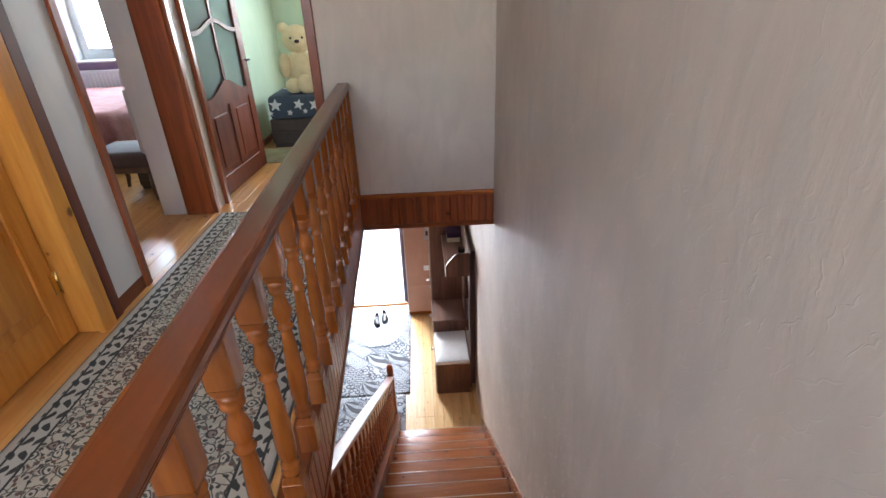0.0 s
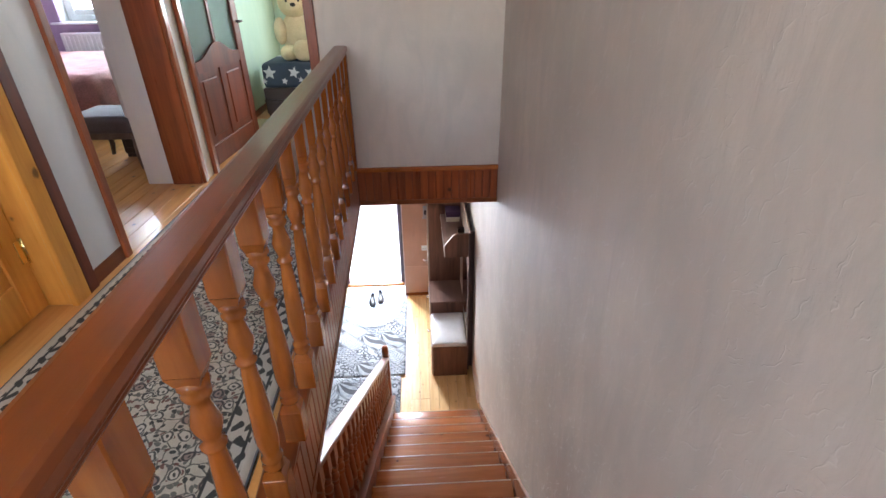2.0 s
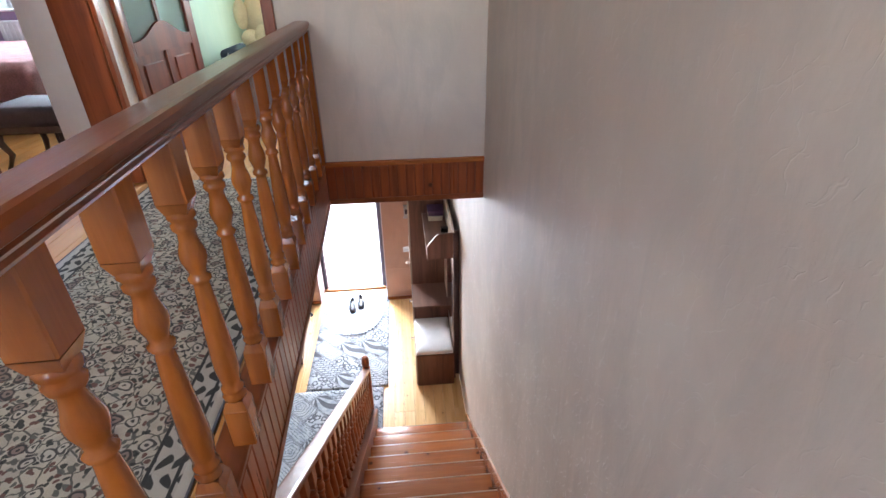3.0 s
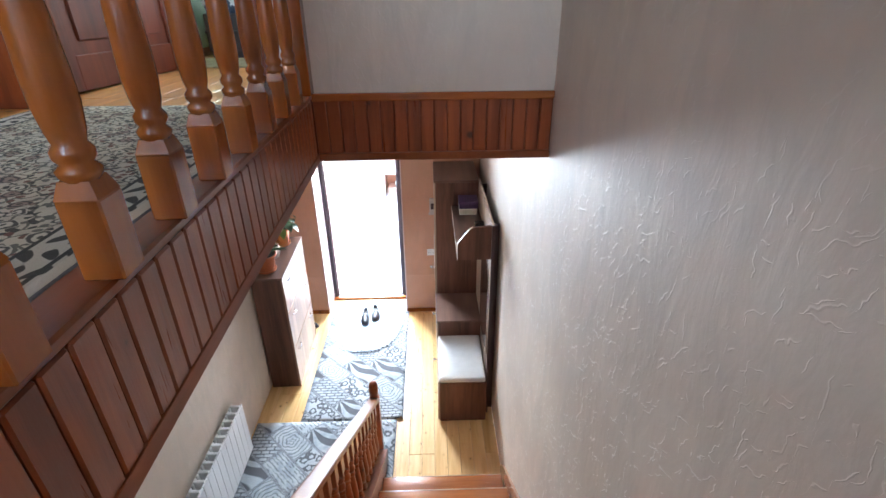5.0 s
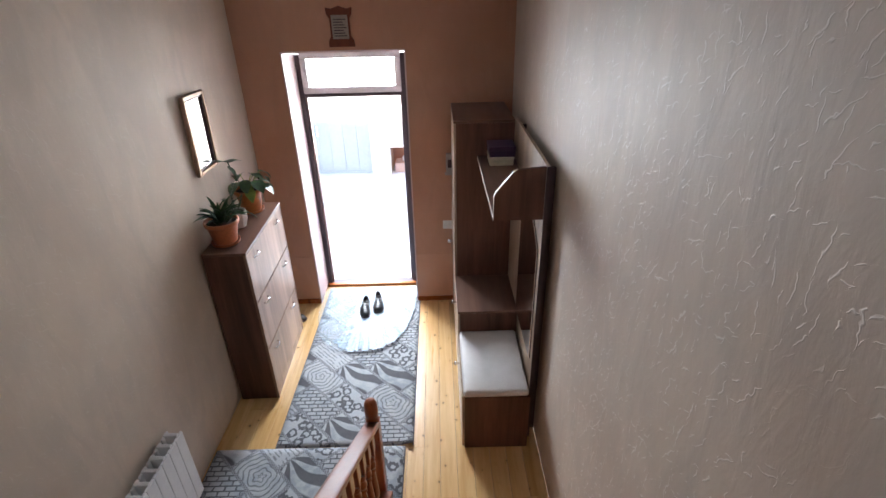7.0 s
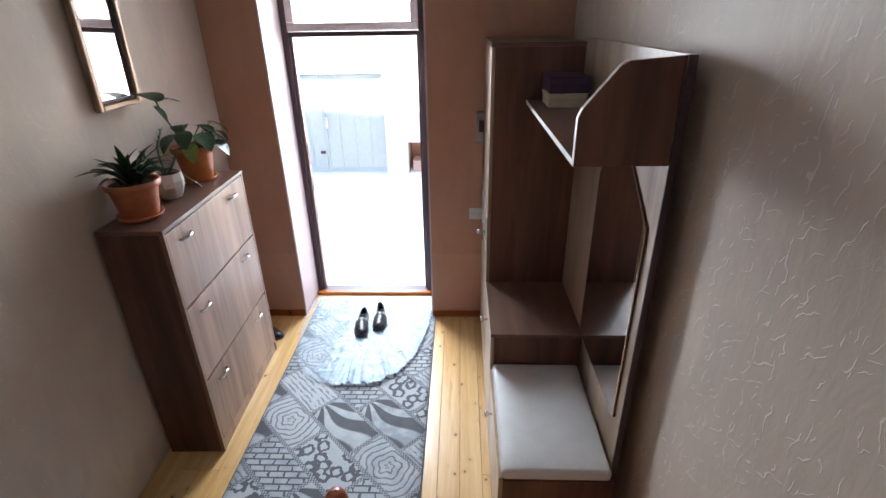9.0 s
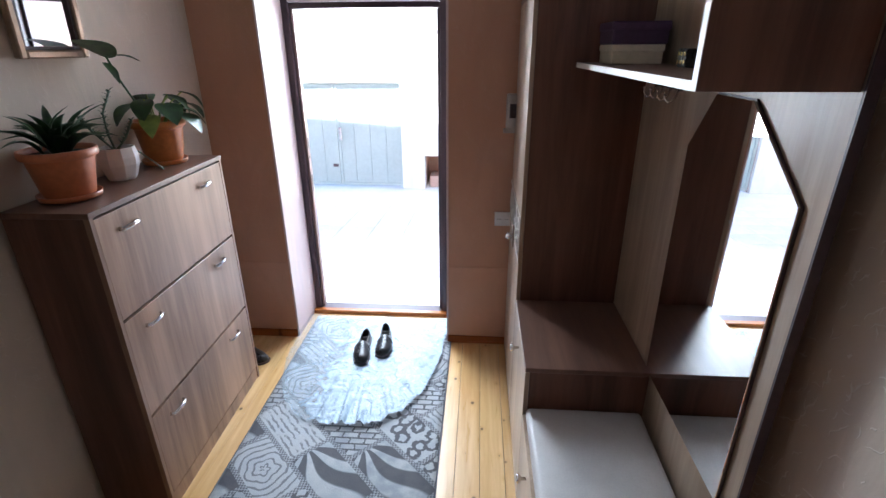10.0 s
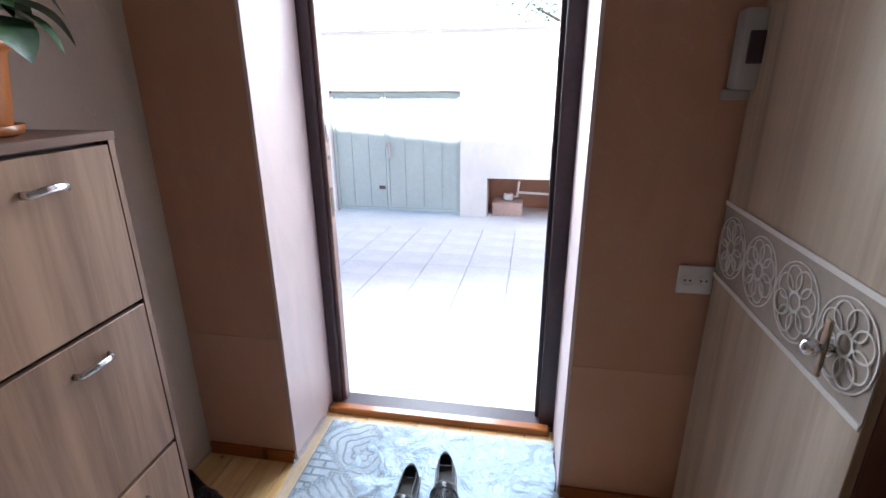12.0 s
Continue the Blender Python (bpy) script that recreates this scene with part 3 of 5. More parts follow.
part("transom_frame", boxes((-0.45, 0.45, -0.03, 0.03, 2.064, 2.12), (-0.45, 0.45, -0.03, 0.03, 2.365, 2.43), (-0.45, -0.395, -0.03, 0.03, 2.12, 2.365), (0.395, 0.45, -0.03, 0.03, 2.12, 2.365), bevel=0.006), PVC, door, "white plastic transom frame")
pane = part("transom_pane", boxes((-0.395, 0.395, -0.003, 0.003, 2.12, 2.365)), GLASS, door)
pane.visible_shadow = False
part("threshold", boxes((-0.46, 0.46, -0.03, 0.06, -0.02, 0.022), bevel=0.004), STEEL_DARK, door, "dark steel threshold")
part("sill_board", boxes((-0.49, 0.49, -0.075, -0.03, -0.02, 0.03), bevel=0.005), STAIN_X, door, "brown wooden step at the threshold")

leaf = thing("front_door", -0.15, 7.13, 0.03, "brown steel front door standing open outwards", "door")
part("leaf", boxes((-0.055, 0.0, 0.0, 0.90, 0.0, 1.99), bevel=0.005), STEEL_EDGE, leaf)
lk = part("lock_plate", boxes((-0.04, -0.012, -0.004, 0.004, 0.90, 1.22), bevel=0.002), CHROME, leaf)
part("latch", boxes((-0.033, -0.019, -0.016, 0.0, 1.13, 1.17), bevel=0.003), STEEL_DARK, leaf)
part("bolt", boxes((-0.033, -0.019, -0.008, 0.0, 0.93, 1.02), bevel=0.002), STEEL_DARK, leaf)
leaf.matrix_world = pose(-0.11, 7.19, 0.03, 0, 0, -80)


# ---- wall fittings ----
socket = thing("wall_socket", 0.222, YF, 0.828, "white double wall socket beside the cupboard", "socket")
part("plate", boxes((-0.048, 0.048, -0.012, 0.0, 0.0, 0.086), bevel=0.004, segments=2), WHITE, socket)
for dx in (-0.022, 0.022):
    part("insert", lathe([(0.017, -0.0), (0.017, 0.003), (0.014, 0.003), (0.014, 0.001)], 16), WHITE, socket).matrix_basis = pose(dx, -0.012, 0.043, 90)
for dx in (-0.029, -0.015, 0.015, 0.029):
    part("hole", lathe([(0.003, 0.0), (0.003, 0.004)], 8), BLACK, socket).matrix_basis = pose(dx, -0.0105, 0.043, 90)

GREYBOX = plain("grey_plastic", (0.42, 0.38, 0.36), 0.45, 0.0, 30, 0.08, 0.2)
meter = thing("fuse_box", 0.265, YF, 1.40, "grey-white fuse box on the wall by the cupboard", "fuse box")
part("housing", boxes((-0.05, 0.05, -0.055, 0.0, 0.0, 0.185), bevel=0.008, segments=2), GREYBOX, meter)
part("window", boxes((-0.034, 0.034, -0.060, -0.053, 0.06, 0.135), bevel=0.003), STEEL_DARK, meter)
part("base_plate", boxes((-0.062, 0.062, -0.02, 0.0, -0.025, 0.0), bevel=0.003), GREYBOX, meter)

plaque = thing("wall_plaque", -0.61, YF, 2.49, "dark carved wooden plaque with a grey inscription", "plaque")
outline = [(-0.105, 0.0), (0.105, 0.0), (0.10, 0.05), (0.08, 0.08), (0.08, 0.21), (0.10, 0.24), (0.105, 0.29), (0.06, 0.28), (0.0, 0.30), (-0.06, 0.28), (-0.105, 0.29), (-0.10, 0.24), (-0.08, 0.21), (-0.08, 0.08), (-0.10, 0.05)]
part("board", prism(outline, "y", -0.018, -0.001, 0.004), DARK_DOOR, plaque)
part("sheet", boxes((-0.065, 0.065, -0.021, -0.017, 0.06, 0.235)), plain("grey_print", (0.32, 0.28, 0.25), 0.6), plaque, "greyish panel")
for k in range(7):
    part("line", boxes((-0.05, 0.05 - 0.012 * (k % 3), -0.0225, -0.02, 0.08 + 0.02 * k, 0.087 + 0.02 * k)), STEEL_DARK, plaque)

wall_mirror = thing("framed_mirror", XL, 5.72, 1.785, "small framed mirror in a narrow bronze-brown frame", "mirror")
FRAME = plain("bronze_frame", (0.34, 0.24, 0.17), 0.3, 0.5, 60, 0.15, 0.4)
hw, hh, fw = 0.155, 0.53, 0.028
part("frame", boxes((0.005, 0.035, -hw, -hw + fw, 0, hh), (0.005, 0.035, hw - fw, hw, 0, hh), (0.005, 0.035, -hw + fw, hw - fw, 0, fw), (0.005, 0.035, -hw + fw, hw - fw, hh - fw, hh), bevel=0.005), FRAME, wall_mirror)
part("inner_strip", boxes((0.005, 0.024, -hw + fw, -hw + fw + 0.012, fw, hh - fw), (0.005, 0.024, hw - fw - 0.012, hw - fw, fw, hh - fw), (0.005, 0.024, -hw + fw + 0.012, hw - fw - 0.012, fw, fw + 0.012), (0.005, 0.024, -hw + fw + 0.012, hw - fw - 0.012, hh - fw - 0.012, hh - fw)), STEEL_DARK, wall_mirror)
part("glass", boxes((0.004, 0.014, -hw + fw + 0.012, hw - fw - 0.012, fw + 0.012, hh - fw - 0.012)), MIRROR, wall_mirror)
wall_mirror.matrix_world = pose(XL, 5.72, 1.785, 0, 1.5, 0)

# ---- radiator ----
radiator = thing("radiator", XL, 3.86, 0.10, "white sectional aluminium radiator on the wall", "radiator")
sec = bmesh.new()
for x0, x1, y0, y1, z0, z1 in ((0.035, 0.115, -0.012, 0.012, 0.02, 0.56), (0.105, 0.122, -0.0386, 0.0386, 0.03, 0.545), (0.030, 0.045, -0.034, 0.034, 0.03, 0.55), (0.04, 0.10, -0.040, 0.040, 0.03, 0.07), (0.05, 0.09, -0.040, 0.040, 0.42, 0.46)):
    made = bmesh.ops.create_cube(sec, size=1)["verts"]
    for v in made:
        v.co = ((x0 + x1) / 2 + v.co.x * (x1 - x0), (y0 + y1) / 2 + v.co.y * (y1 - y0), (z0 + z1) / 2 + v.co.z * (z1 - z0))
bmesh.ops.bevel(sec, geom=sec.edges[:], offset=0.005, segments=2, affect="EDGES", profile=0.5)
sec_me = mesh_of(sec, WHITE, "section")
for k in range(14):
    piece("section", sec_me, radiator, 0, -0.5 + k * 0.0785, 0)
for y0 in (-0.46, 0.44):
    part("bracket", boxes((0.0, 0.04, y0, y0 + 0.03, 0.48, 0.53)), CHROME, radiator)
part("pipe", tube([(0.07, -0.62, -0.1), (0.07, -0.62, 0.05), (0.07, -0.54, 0.05)], 0.011), WHITE, radiator)

# ---- shoe cabinet ----
cab = thing("shoe_cabinet", -1.345, 5.775, 0, "tall brown ash shoe cabinet with three tilting drawers", "shoe cabinet")
W2_, D2_, H_ = 0.4585, 0.148, 1.325
part("side_panel", boxes((-D2_, D2_ - 0.020, -W2_, -W2_ + 0.018, 0.0, H_ - 0.02), bevel=0.001), WALNUT, cab)
part("side_panel", boxes((-D2_, D2_ - 0.020, W2_ - 0.018, W2_, 0.0, H_ - 0.02), bevel=0.001), WALNUT, cab)
part("top", boxes((-D2_, D2_ + 0.004, -W2_ - 0.004, W2_ + 0.004, H_ - 0.02, H_), bevel=0.0015), WALNUT_X, cab, "dark brown top board")
part("back_panel", boxes((-D2_, -D2_ + 0.006, -W2_ + 0.018, W2_ - 0.018, 0.0, H_ - 0.02)), WALNUT, cab)
for y0 in (-W2_, W2_ - 0.016):
    part("front_edge", boxes((D2_ - 0.0195, D2_ + 0.001, y0, y0 + 0.016, 0.0, H_ - 0.02)), ASH, cab)
part("plinth", boxes((D2_ - 0.022, D2_ - 0.004, -W2_ + 0.018, W2_ - 0.018, 0.0, 0.070)), ASH, cab)
part("inside", boxes((-D2_ + 0.007, D2_ - 0.03, -W2_ + 0.019, W2_ - 0.019, 0.005, H_ - 0.025)), STEEL_DARK, cab)


def bow_handle(parent, material, w=0.048):
    bm = tube([(0, -w, 0), (0.016, -w * 0.86, 0.0), (0.024, -w * 0.4, 0.003), (0.026, 0, 0.004), (0.024, w * 0.4, 0.003), (0.016, w * 0.86, 0), (0, w, 0)], 0.0055, 8)
    for v in bm.verts:
        v.co.z *= 1.5
    return part("handle", bm, material, parent, "chrome bow handle")


for z0, z1 in ((0.078, 0.474), (0.486, 0.902), (0.914, 1.296)):
    dr = part("drawer_front", boxes((D2_ - 0.018, D2_, -W2_ + 0.018, W2_ - 0.018, 0, z1 - z0), bevel=0.0015), ASH, cab)
    dr.location = (0, 0, z0)
    for dy in (-0.29, 0.26):
        bow_handle(dr, CHROME).location = (D2_, dy, z1 - z0 - 0.068)
cab.matrix_world = pose(-1.345, 5.775, 0, 0, 0, 1.9)

# ---- hall unit: seat, low box, tall cupboard and hat shelf ----
XF, XB = 0.266, 0.722
bench = thing("bench_cabinet", (XF + XB) / 2, 5.118, 0, "walnut bench cabinet with a pale upholstered seat", "bench")
hx = (XB - XF) / 2
part("end_panel", boxes((-hx + 0.018, hx, -0.333, -0.315, 0.0, 0.47), bevel=0.001), WALNUT, bench)
part("carcass", boxes((-hx + 0.018, hx, -0.315, 0.33, 0.05, 0.47)), WALNUT, bench)
part("plinth", boxes((-hx + 0.05, hx, -0.31, 0.33, 0.0, 0.05)), STEEL_DARK, bench)
bd = part("door", boxes((-hx, -hx + 0.017, -0.331, 0.329, 0.02, 0.486), bevel=0.0015), OAK, bench, "pale oak flap door")
cush = boxes((-hx + 0.012, hx - 0.01, -0.333, 0.331, 0.472, 0.525), bevel=0.018, segments=4)
bmesh.ops.subdivide_edges(cush, edges=[e for e in cush.edges if e.calc_length() > 0.3], cuts=8, use_grid_fill=True)
for v in cush.verts:
    if v.co.z > 0.515:
        u = min(1.0, (hx - abs(v.co.x)) / 0.12) * min(1.0, (0.333 - abs(v.co.y)) / 0.12)
        v.co.z += 0.014 * max(0.0, u)
part("seat_cushion", cush, LEATHERETTE, bench, "pale grey leatherette seat cushion")


def knob(parent, at):
    bm = lathe([(0.006, 0.0), (0.006, 0.018), (0.014, 0.021), (0.018, 0.029), (0.014, 0.036), (0.003, 0.038)], 14)
    bmesh.ops.rotate(bm, verts=bm.verts, matrix=Matrix.Rotation(radians(-90), 3, "Y"))
    k = part("knob", bm, CHROME, parent, "chrome knob")
    k.location = at
    return k


knob(bd, (-hx, 0.10, 0.40))

low = thing("low_cabinet", (XF + XB) / 2, 5.718, 0, "low walnut cabinet with a pale oak front", "cabinet")
part("carcass", boxes((-hx + 0.018, hx, -0.266, 0.266, 0.05, 0.682), bevel=0.001), WALNUT, low)
part("plinth", boxes((-hx + 0.05, hx, -0.266, 0.266, 0.0, 0.05)), STEEL_DARK, low)
part("top", boxes((-hx, hx, -0.268, 0.268, 0.683, 0.702), bevel=0.0015), WALNUT_X, low, "walnut top with a soft sheen")
ld = part("door", boxes((-hx, -hx + 0.017, -0.266, 0.266, 0.02, 0.680), bevel=0.0015), OAK, low, "pale oak door")
knob(ld, (-hx, 0.02, 0.60))

tall = thing("tall_cupboard", (XF + XB) / 2, 6.325, 0, "tall narrow cupboard with a pale oak door", "cupboard")
hy = 0.335
part("side_panel", boxes((-hx + 0.018, hx, -hy, -hy + 0.018, 0.0, 2.005), bevel=0.001), WALNUT, tall, "dark walnut side panel")
part("side_panel", boxes((-hx + 0.018, hx, hy - 0.018, hy, 0.0, 2.005), bevel=0.001), WALNUT, tall)
part("top", boxes((-hx, hx, -hy, hy, 2.006, 2.026), bevel=0.001), WALNUT_X, tall)
part("back", boxes((hx - 0.006, hx, -hy + 0.018, hy - 0.018, 0.0, 2.005)), WALNUT, tall)
part("inside", boxes((-hx + 0.019, hx - 0.008, -hy + 0.019, hy - 0.019, 0.0, 2.0)), STEEL_DARK, tall)
td = part("door", boxes((-hx, -hx + 0.017, -hy + 0.001, hy - 0.001, 0.02, 2.004), bevel=0.0015), OAK, tall, "pale oak door with a carved white band")
BAND = plain("white_lattice", (0.70, 0.66, 0.61), 0.5, 0.0, 60, 0.06, 0.2)
BAND_BACK = plain("grey_beige_band", (0.36, 0.29, 0.23), 0.5, 0.0, 60, 0.08, 0.2)
part("band", boxes((-hx - 0.002, -hx, -hy + 0.002, hy - 0.002, 0.90, 1.11)), BAND_BACK, td)


def flat_ring(bm, cy, cz, r, w, x0, x1, seg=22):
    ri, ro = [], []
    for k in range(seg):
        a = 2 * math.pi * k / seg
        for lst, rr in ((ri, r - w), (ro, r + w)):
            lst.append([bm.verts.new((x, cy + rr * math.cos(a), cz + rr * math.sin(a))) for x in (x0, x1)])
    for k in range(seg):
        for p, q in ((ri[k - 1], ri[k]), (ro[k], ro[k - 1])):
            bm.faces.new((p[0], q[0], q[1], p[1]))
        bm.faces.new((ri[k - 1][1], ri[k][1], ro[k][1], ro[k - 1][1]))


lat = boxes((-hx - 0.005, -hx - 0.002, -hy + 0.002, hy - 0.002, 0.895, 0.907), (-hx - 0.005, -hx - 0.002, -hy + 0.002, hy - 0.002, 1.103, 1.115))
for k in range(4):
    cy = -hy + 0.085 + 0.167 * k
    flat_ring(lat, cy, 1.005, 0.020, 0.0030, -hx - 0.002, -hx - 0.005)
    flat_ring(lat, cy, 1.005, 0.081, 0.0016, -hx - 0.002, -hx - 0.0044, 32)
    for j in range(8):
        a = 2 * math.pi * (j + 0.5) / 8
        flat_ring(lat, cy + 0.047 * math.cos(a), 1.005 + 0.047 * math.sin(a), 0.0265, 0.0016, -hx - 0.002, -hx - 0.0046 - 0.0003 * j, 18)
bmesh.ops.recalc_face_normals(lat, faces=lat.faces[:])
part("lattice", lat, BAND, td, "white rosette lattice")
hd = tube([(-0.012, 0, 0), (-0.042, 0, 0)], 0.008, 10)
blob(hd, (-0.05, 0, 0), (0.017, 0.017, 0.017))
hb = part("handle", hd, CHROME, td, "chrome knob with a bronze bar")
hb.location = (-hx + 0.008, -hy + 0.105, 0.985)
part("handle_bar", boxes((-hx - 0.026, -hx - 0.018, -hy + 0.096, -hy + 0.114, 0.93, 1.04), bevel=0.004, segments=2), FRAME, td)

panel = thing("back_panel", XB, 5.39, 0, "back panel behind the bench, paled to imitate laminate sheen", "panel")
# Pale oak on this board stands in for grazing sheen and door light.
part("board", boxes((0.001, 0.019, -0.555, 0.598, 0.05, 2.045), bevel=0.001), OAK, panel)
part("edge", boxes((-0.002, 0.021, -0.562, -0.5555, 0.05, 2.045)), STEEL_DARK, panel, "dark edge strip")
for y0 in (-0.44, 0.55):
    part("batten", boxes((0.02, XR - XB - 0.001, y0, y0 + 0.03, 0.0, 2.0)), STEEL_DARK, panel)
hex_ = [(-0.480, 0.705), (0.078, 0.705), (0.085, 0.712), (0.085, 1.535), (-0.040, 1.695), (-0.235, 1.695), (-0.490, 1.515), (-0.490, 0.712)]
part("mirror_backing", prism([(u * 1.012 + 0.003, v + (0.004 if v > 1.6 else -0.004 if v < 0.8 else 0)) for u, v in hex_], "x", -0.004, 0.0005), STEEL_DARK, panel)
part("mirror", prism(hex_, "x", -0.010, -0.0042, 0.0015), MIRROR, panel, "tall mirror with cut corners")

hat = thing("hat_shelf", XB, 5.39, 1.74, "walnut hat shelf with a sloped end board", "shelf")
part("shelf", boxes((-0.275, -0.002, -0.53, 0.598, 0.0, 0.018), bevel=0.001), WALNUT_X, hat)
part("shelf_edge", boxes((-0.277, -0.275, -0.53, 0.598, 0.0, 0.018)), WHITE_EDGE, hat, "pale front edge")
end = [(-0.002, 0.0), (-0.002, 0.303), (-0.155, 0.29), (-0.175, 0.278), (-0.265, 0.165), (-0.275, 0.14), (-0.275, 0.0)]
part("end_board", prism(end, "y", -0.55, -0.531, 0.001), WALNUT, hat)
part("end_edge", prism([(-0.154, 0.2915), (-0.1755, 0.2795), (-0.2665, 0.166), (-0.277, 0.14), (-0.277, 0.0), (-0.2755, 0.0), (-0.2755, 0.14), (-0.2650, 0.1645), (-0.1745, 0.2775), (-0.154, 0.2895)], "y", -0.551, -0.530), WHITE_EDGE, hat, "pale edge band")

hooks = thing("coat_hooks", XB, 5.735, 1.645, "row of chrome coat hooks under the hat shelf", "coat hooks")
part("rail", boxes((-0.006, -0.0005, -0.14, 0.14, 0.034, 0.058), bevel=0.002), CHROME, hooks)
for k in range(4):
    bm = tube([(-0.006, 0, 0.06), (-0.03, 0, 0.055), (-0.05, 0, 0.075), (-0.052, 0, 0.10)], 0.005, 8)
    tube([(-0.006, 0, 0.04), (-0.02, 0, 0.0), (-0.045, 0, -0.02), (-0.062, 0, 0.0), (-0.064, 0, 0.02)], 0.005, 8, bm)
    blob(bm, (-0.052, 0, 0.105), (0.008, 0.008, 0.008), u=8, v=6)
    blob(bm, (-0.064, 0, 0.024), (0.008, 0.008, 0.008), u=8, v=6)
    part("hook", bm, CHROME, hooks).matrix_basis = Matrix.Translation((-0.0015, -0.11 + 0.073 * k, 0.012)) @ Matrix.Scale(0.75, 4)

box_ = thing("cream_box", 0.60, 5.83, 1.758, "cream cardboard box on the hat shelf", "box")
part("carton", boxes((-0.085, 0.085, -0.09, 0.09, 0.0, 0.058), bevel=0.004), plain("cream_card", (0.62, 0.55, 0.40), 0.6), box_)
part("lid", boxes((-0.088, 0.088, -0.094, 0.094, 0.040, 0.062), bevel=0.003), plain("cream_card_lid", (0.66, 0.60, 0.46), 0.6), box_)
hatb = thing("purple_box", 0.605, 5.84, 1.8205, "dark purple lidded box lying on the cream box", "box")
part("carton", boxes((-0.092, 0.092, -0.10, 0.10, 0.0, 0.050), bevel=0.005), plain("purple_card", (0.060, 0.026, 0.070), 0.5, 0.0, 60, 0.2, 0.3), hatb)
part("lid", boxes((-0.096, 0.096, -0.104, 0.104, 0.043, 0.072), bevel=0.005), plain("purple_card_lid", (0.075, 0.034, 0.085), 0.5, 0.0, 60, 0.2, 0.3), hatb)
tin = thing("black_gold_tin", 0.685, 5.45, 1.758, "small black box with gold dots", "box")
part("carton", boxes((-0.045, 0.045, -0.035, 0.035, 0.0, 0.05), bevel=0.004), BLACK, tin)
for i in range(3):
    for j in range(2):
        part("dot", lathe([(0.006, 0.0), (0.006, 0.0015)], 10), BRASS, tin).matrix_basis = pose(-0.0455, -0.022 + 0.022 * i, 0.014 + 0.022 * j, 0, -90, 0)

# ---- rugs ----
def patchwork():
    """Grey patchwork weave: slanting brick-laid patches of leopard, basket weave, stripes, roses and tulips."""
    s = Shader("patchwork_rug", 0.9)
    o = s.vmath("ADD", s.coords(), (-0.5765, 5.875, 0))
    wob = s.noise(o, 24, 2)
    jit = s.math("MULTIPLY", s.math("SUBTRACT", wob, 0.5), 0.035)
    p = s.node("SeparateXYZ", Vector=o).outputs
    u = s.math("MULTIPLY", s.math("SUBTRACT", p["X"], p["Y"]), 0.7071)
    w = s.math("MULTIPLY", s.math("ADD", p["X"], p["Y"]), 0.7071)
    rowf = s.math("DIVIDE", s.math("SUBTRACT", w, 3.402), 0.217)
    row = s.math("FLOOR", rowf)
    odd = s.math("FLOORED_MODULO", row, 2.0)
    colf = s.math("DIVIDE", s.math("ADD", s.math("SUBTRACT", u, -4.52), s.math("MULTIPLY", odd, -0.175)), 0.42)
    col_ = s.math("FLOOR", colf)
    qu, qv = s.math("FRACT", colf), s.math("FRACT", rowf)
    key = s.math("ADD", s.math("MULTIPLY", row, 10.0), col_)
    kind = s.math("FLOORED_MODULO", s.math("SUBTRACT", col_, s.math("MULTIPLY", row, 2.0)), 5.0)
    for cell, k in ((9, 3), (10, 0), (20, 2), (-20, 3), (-30, 2), (-21, 0), (-31, 4)):
        hit = s.math("COMPARE", key, float(cell), 0.1)
        kind = s.math("ADD", s.math("MULTIPLY", kind, s.math("SUBTRACT", 1.0, hit)), s.math("MULTIPLY", hit, float(k)))
    uv = s.node("CombineXYZ", X=s.math("ADD", u, jit), Y=s.math("SUBTRACT", w, jit), Z=0.0).outputs[0]
    spots = s.node("TexVoronoi", Vector=uv, Scale=12.0)
    spots.voronoi_dimensions = "2D"
    sd = s.math("ADD", spots.outputs["Distance"], s.math("MULTIPLY", s.math("SUBTRACT", s.noise(o, 45, 1), 0.5), 0.35))
    leopard = s.math("MULTIPLY", s.span(sd, 0.20, 0.25), s.span(sd, 0.50, 0.45))
    br = s.node("TexBrick", Vector=s.node("CombineXYZ", X=s.math("ADD", p["X"], jit), Y=p["Y"], Z=0.0).outputs[0], Scale=6.5, Mortar_Size=0.035, Color1=(0, 0, 0, 1), Color2=(0.12, 0.12, 0.12, 1), Mortar=(1, 1, 1, 1))
    basket = s.node("RGBToBW", Color=br.outputs["Color"]).outputs[0]
    stripes = s.math("MULTIPLY", s.span(s.math("SINE", s.math("ADD", s.math("MULTIPLY", w, 210.0), s.math("MULTIPLY", wob, 7.0))), 0.25, 0.75), s.span(s.noise(o, 16, 2), 0.38, 0.5))
    du, dv = s.math("MULTIPLY", s.math("SUBTRACT", qu, 0.5), 0.42), s.math("MULTIPLY", s.math("SUBTRACT", qv, 0.5), 0.217)
    r = s.math("SQRT", s.math("ADD", s.math("MULTIPLY", du, du), s.math("MULTIPLY", dv, dv)))
    ang = s.math("ARCTAN2", dv, du)
    rose = s.span(s.math("SINE", s.math("ADD", s.math("ADD", s.math("MULTIPLY", r, 170.0), s.math("MULTIPLY", s.math("SINE", s.math("MULTIPLY", ang, 5.0)), 1.2)), s.math("ADD", ang, s.math("MULTIPLY", wob, 4.0)))), 0.45, 0.85)
    fan = s.math("ARCTAN2", s.math("SUBTRACT", qv, 0.45), s.math("ADD", s.math("MULTIPLY", qu, 1.9), 0.12))
    tulip = s.span(s.math("SINE", s.math("ADD", s.math("MULTIPLY", fan, 10.0), s.math("MULTIPLY", s.math("SINE", s.math("MULTIPLY", qu, 5.0)), 1.6))), -0.45, 0.1)

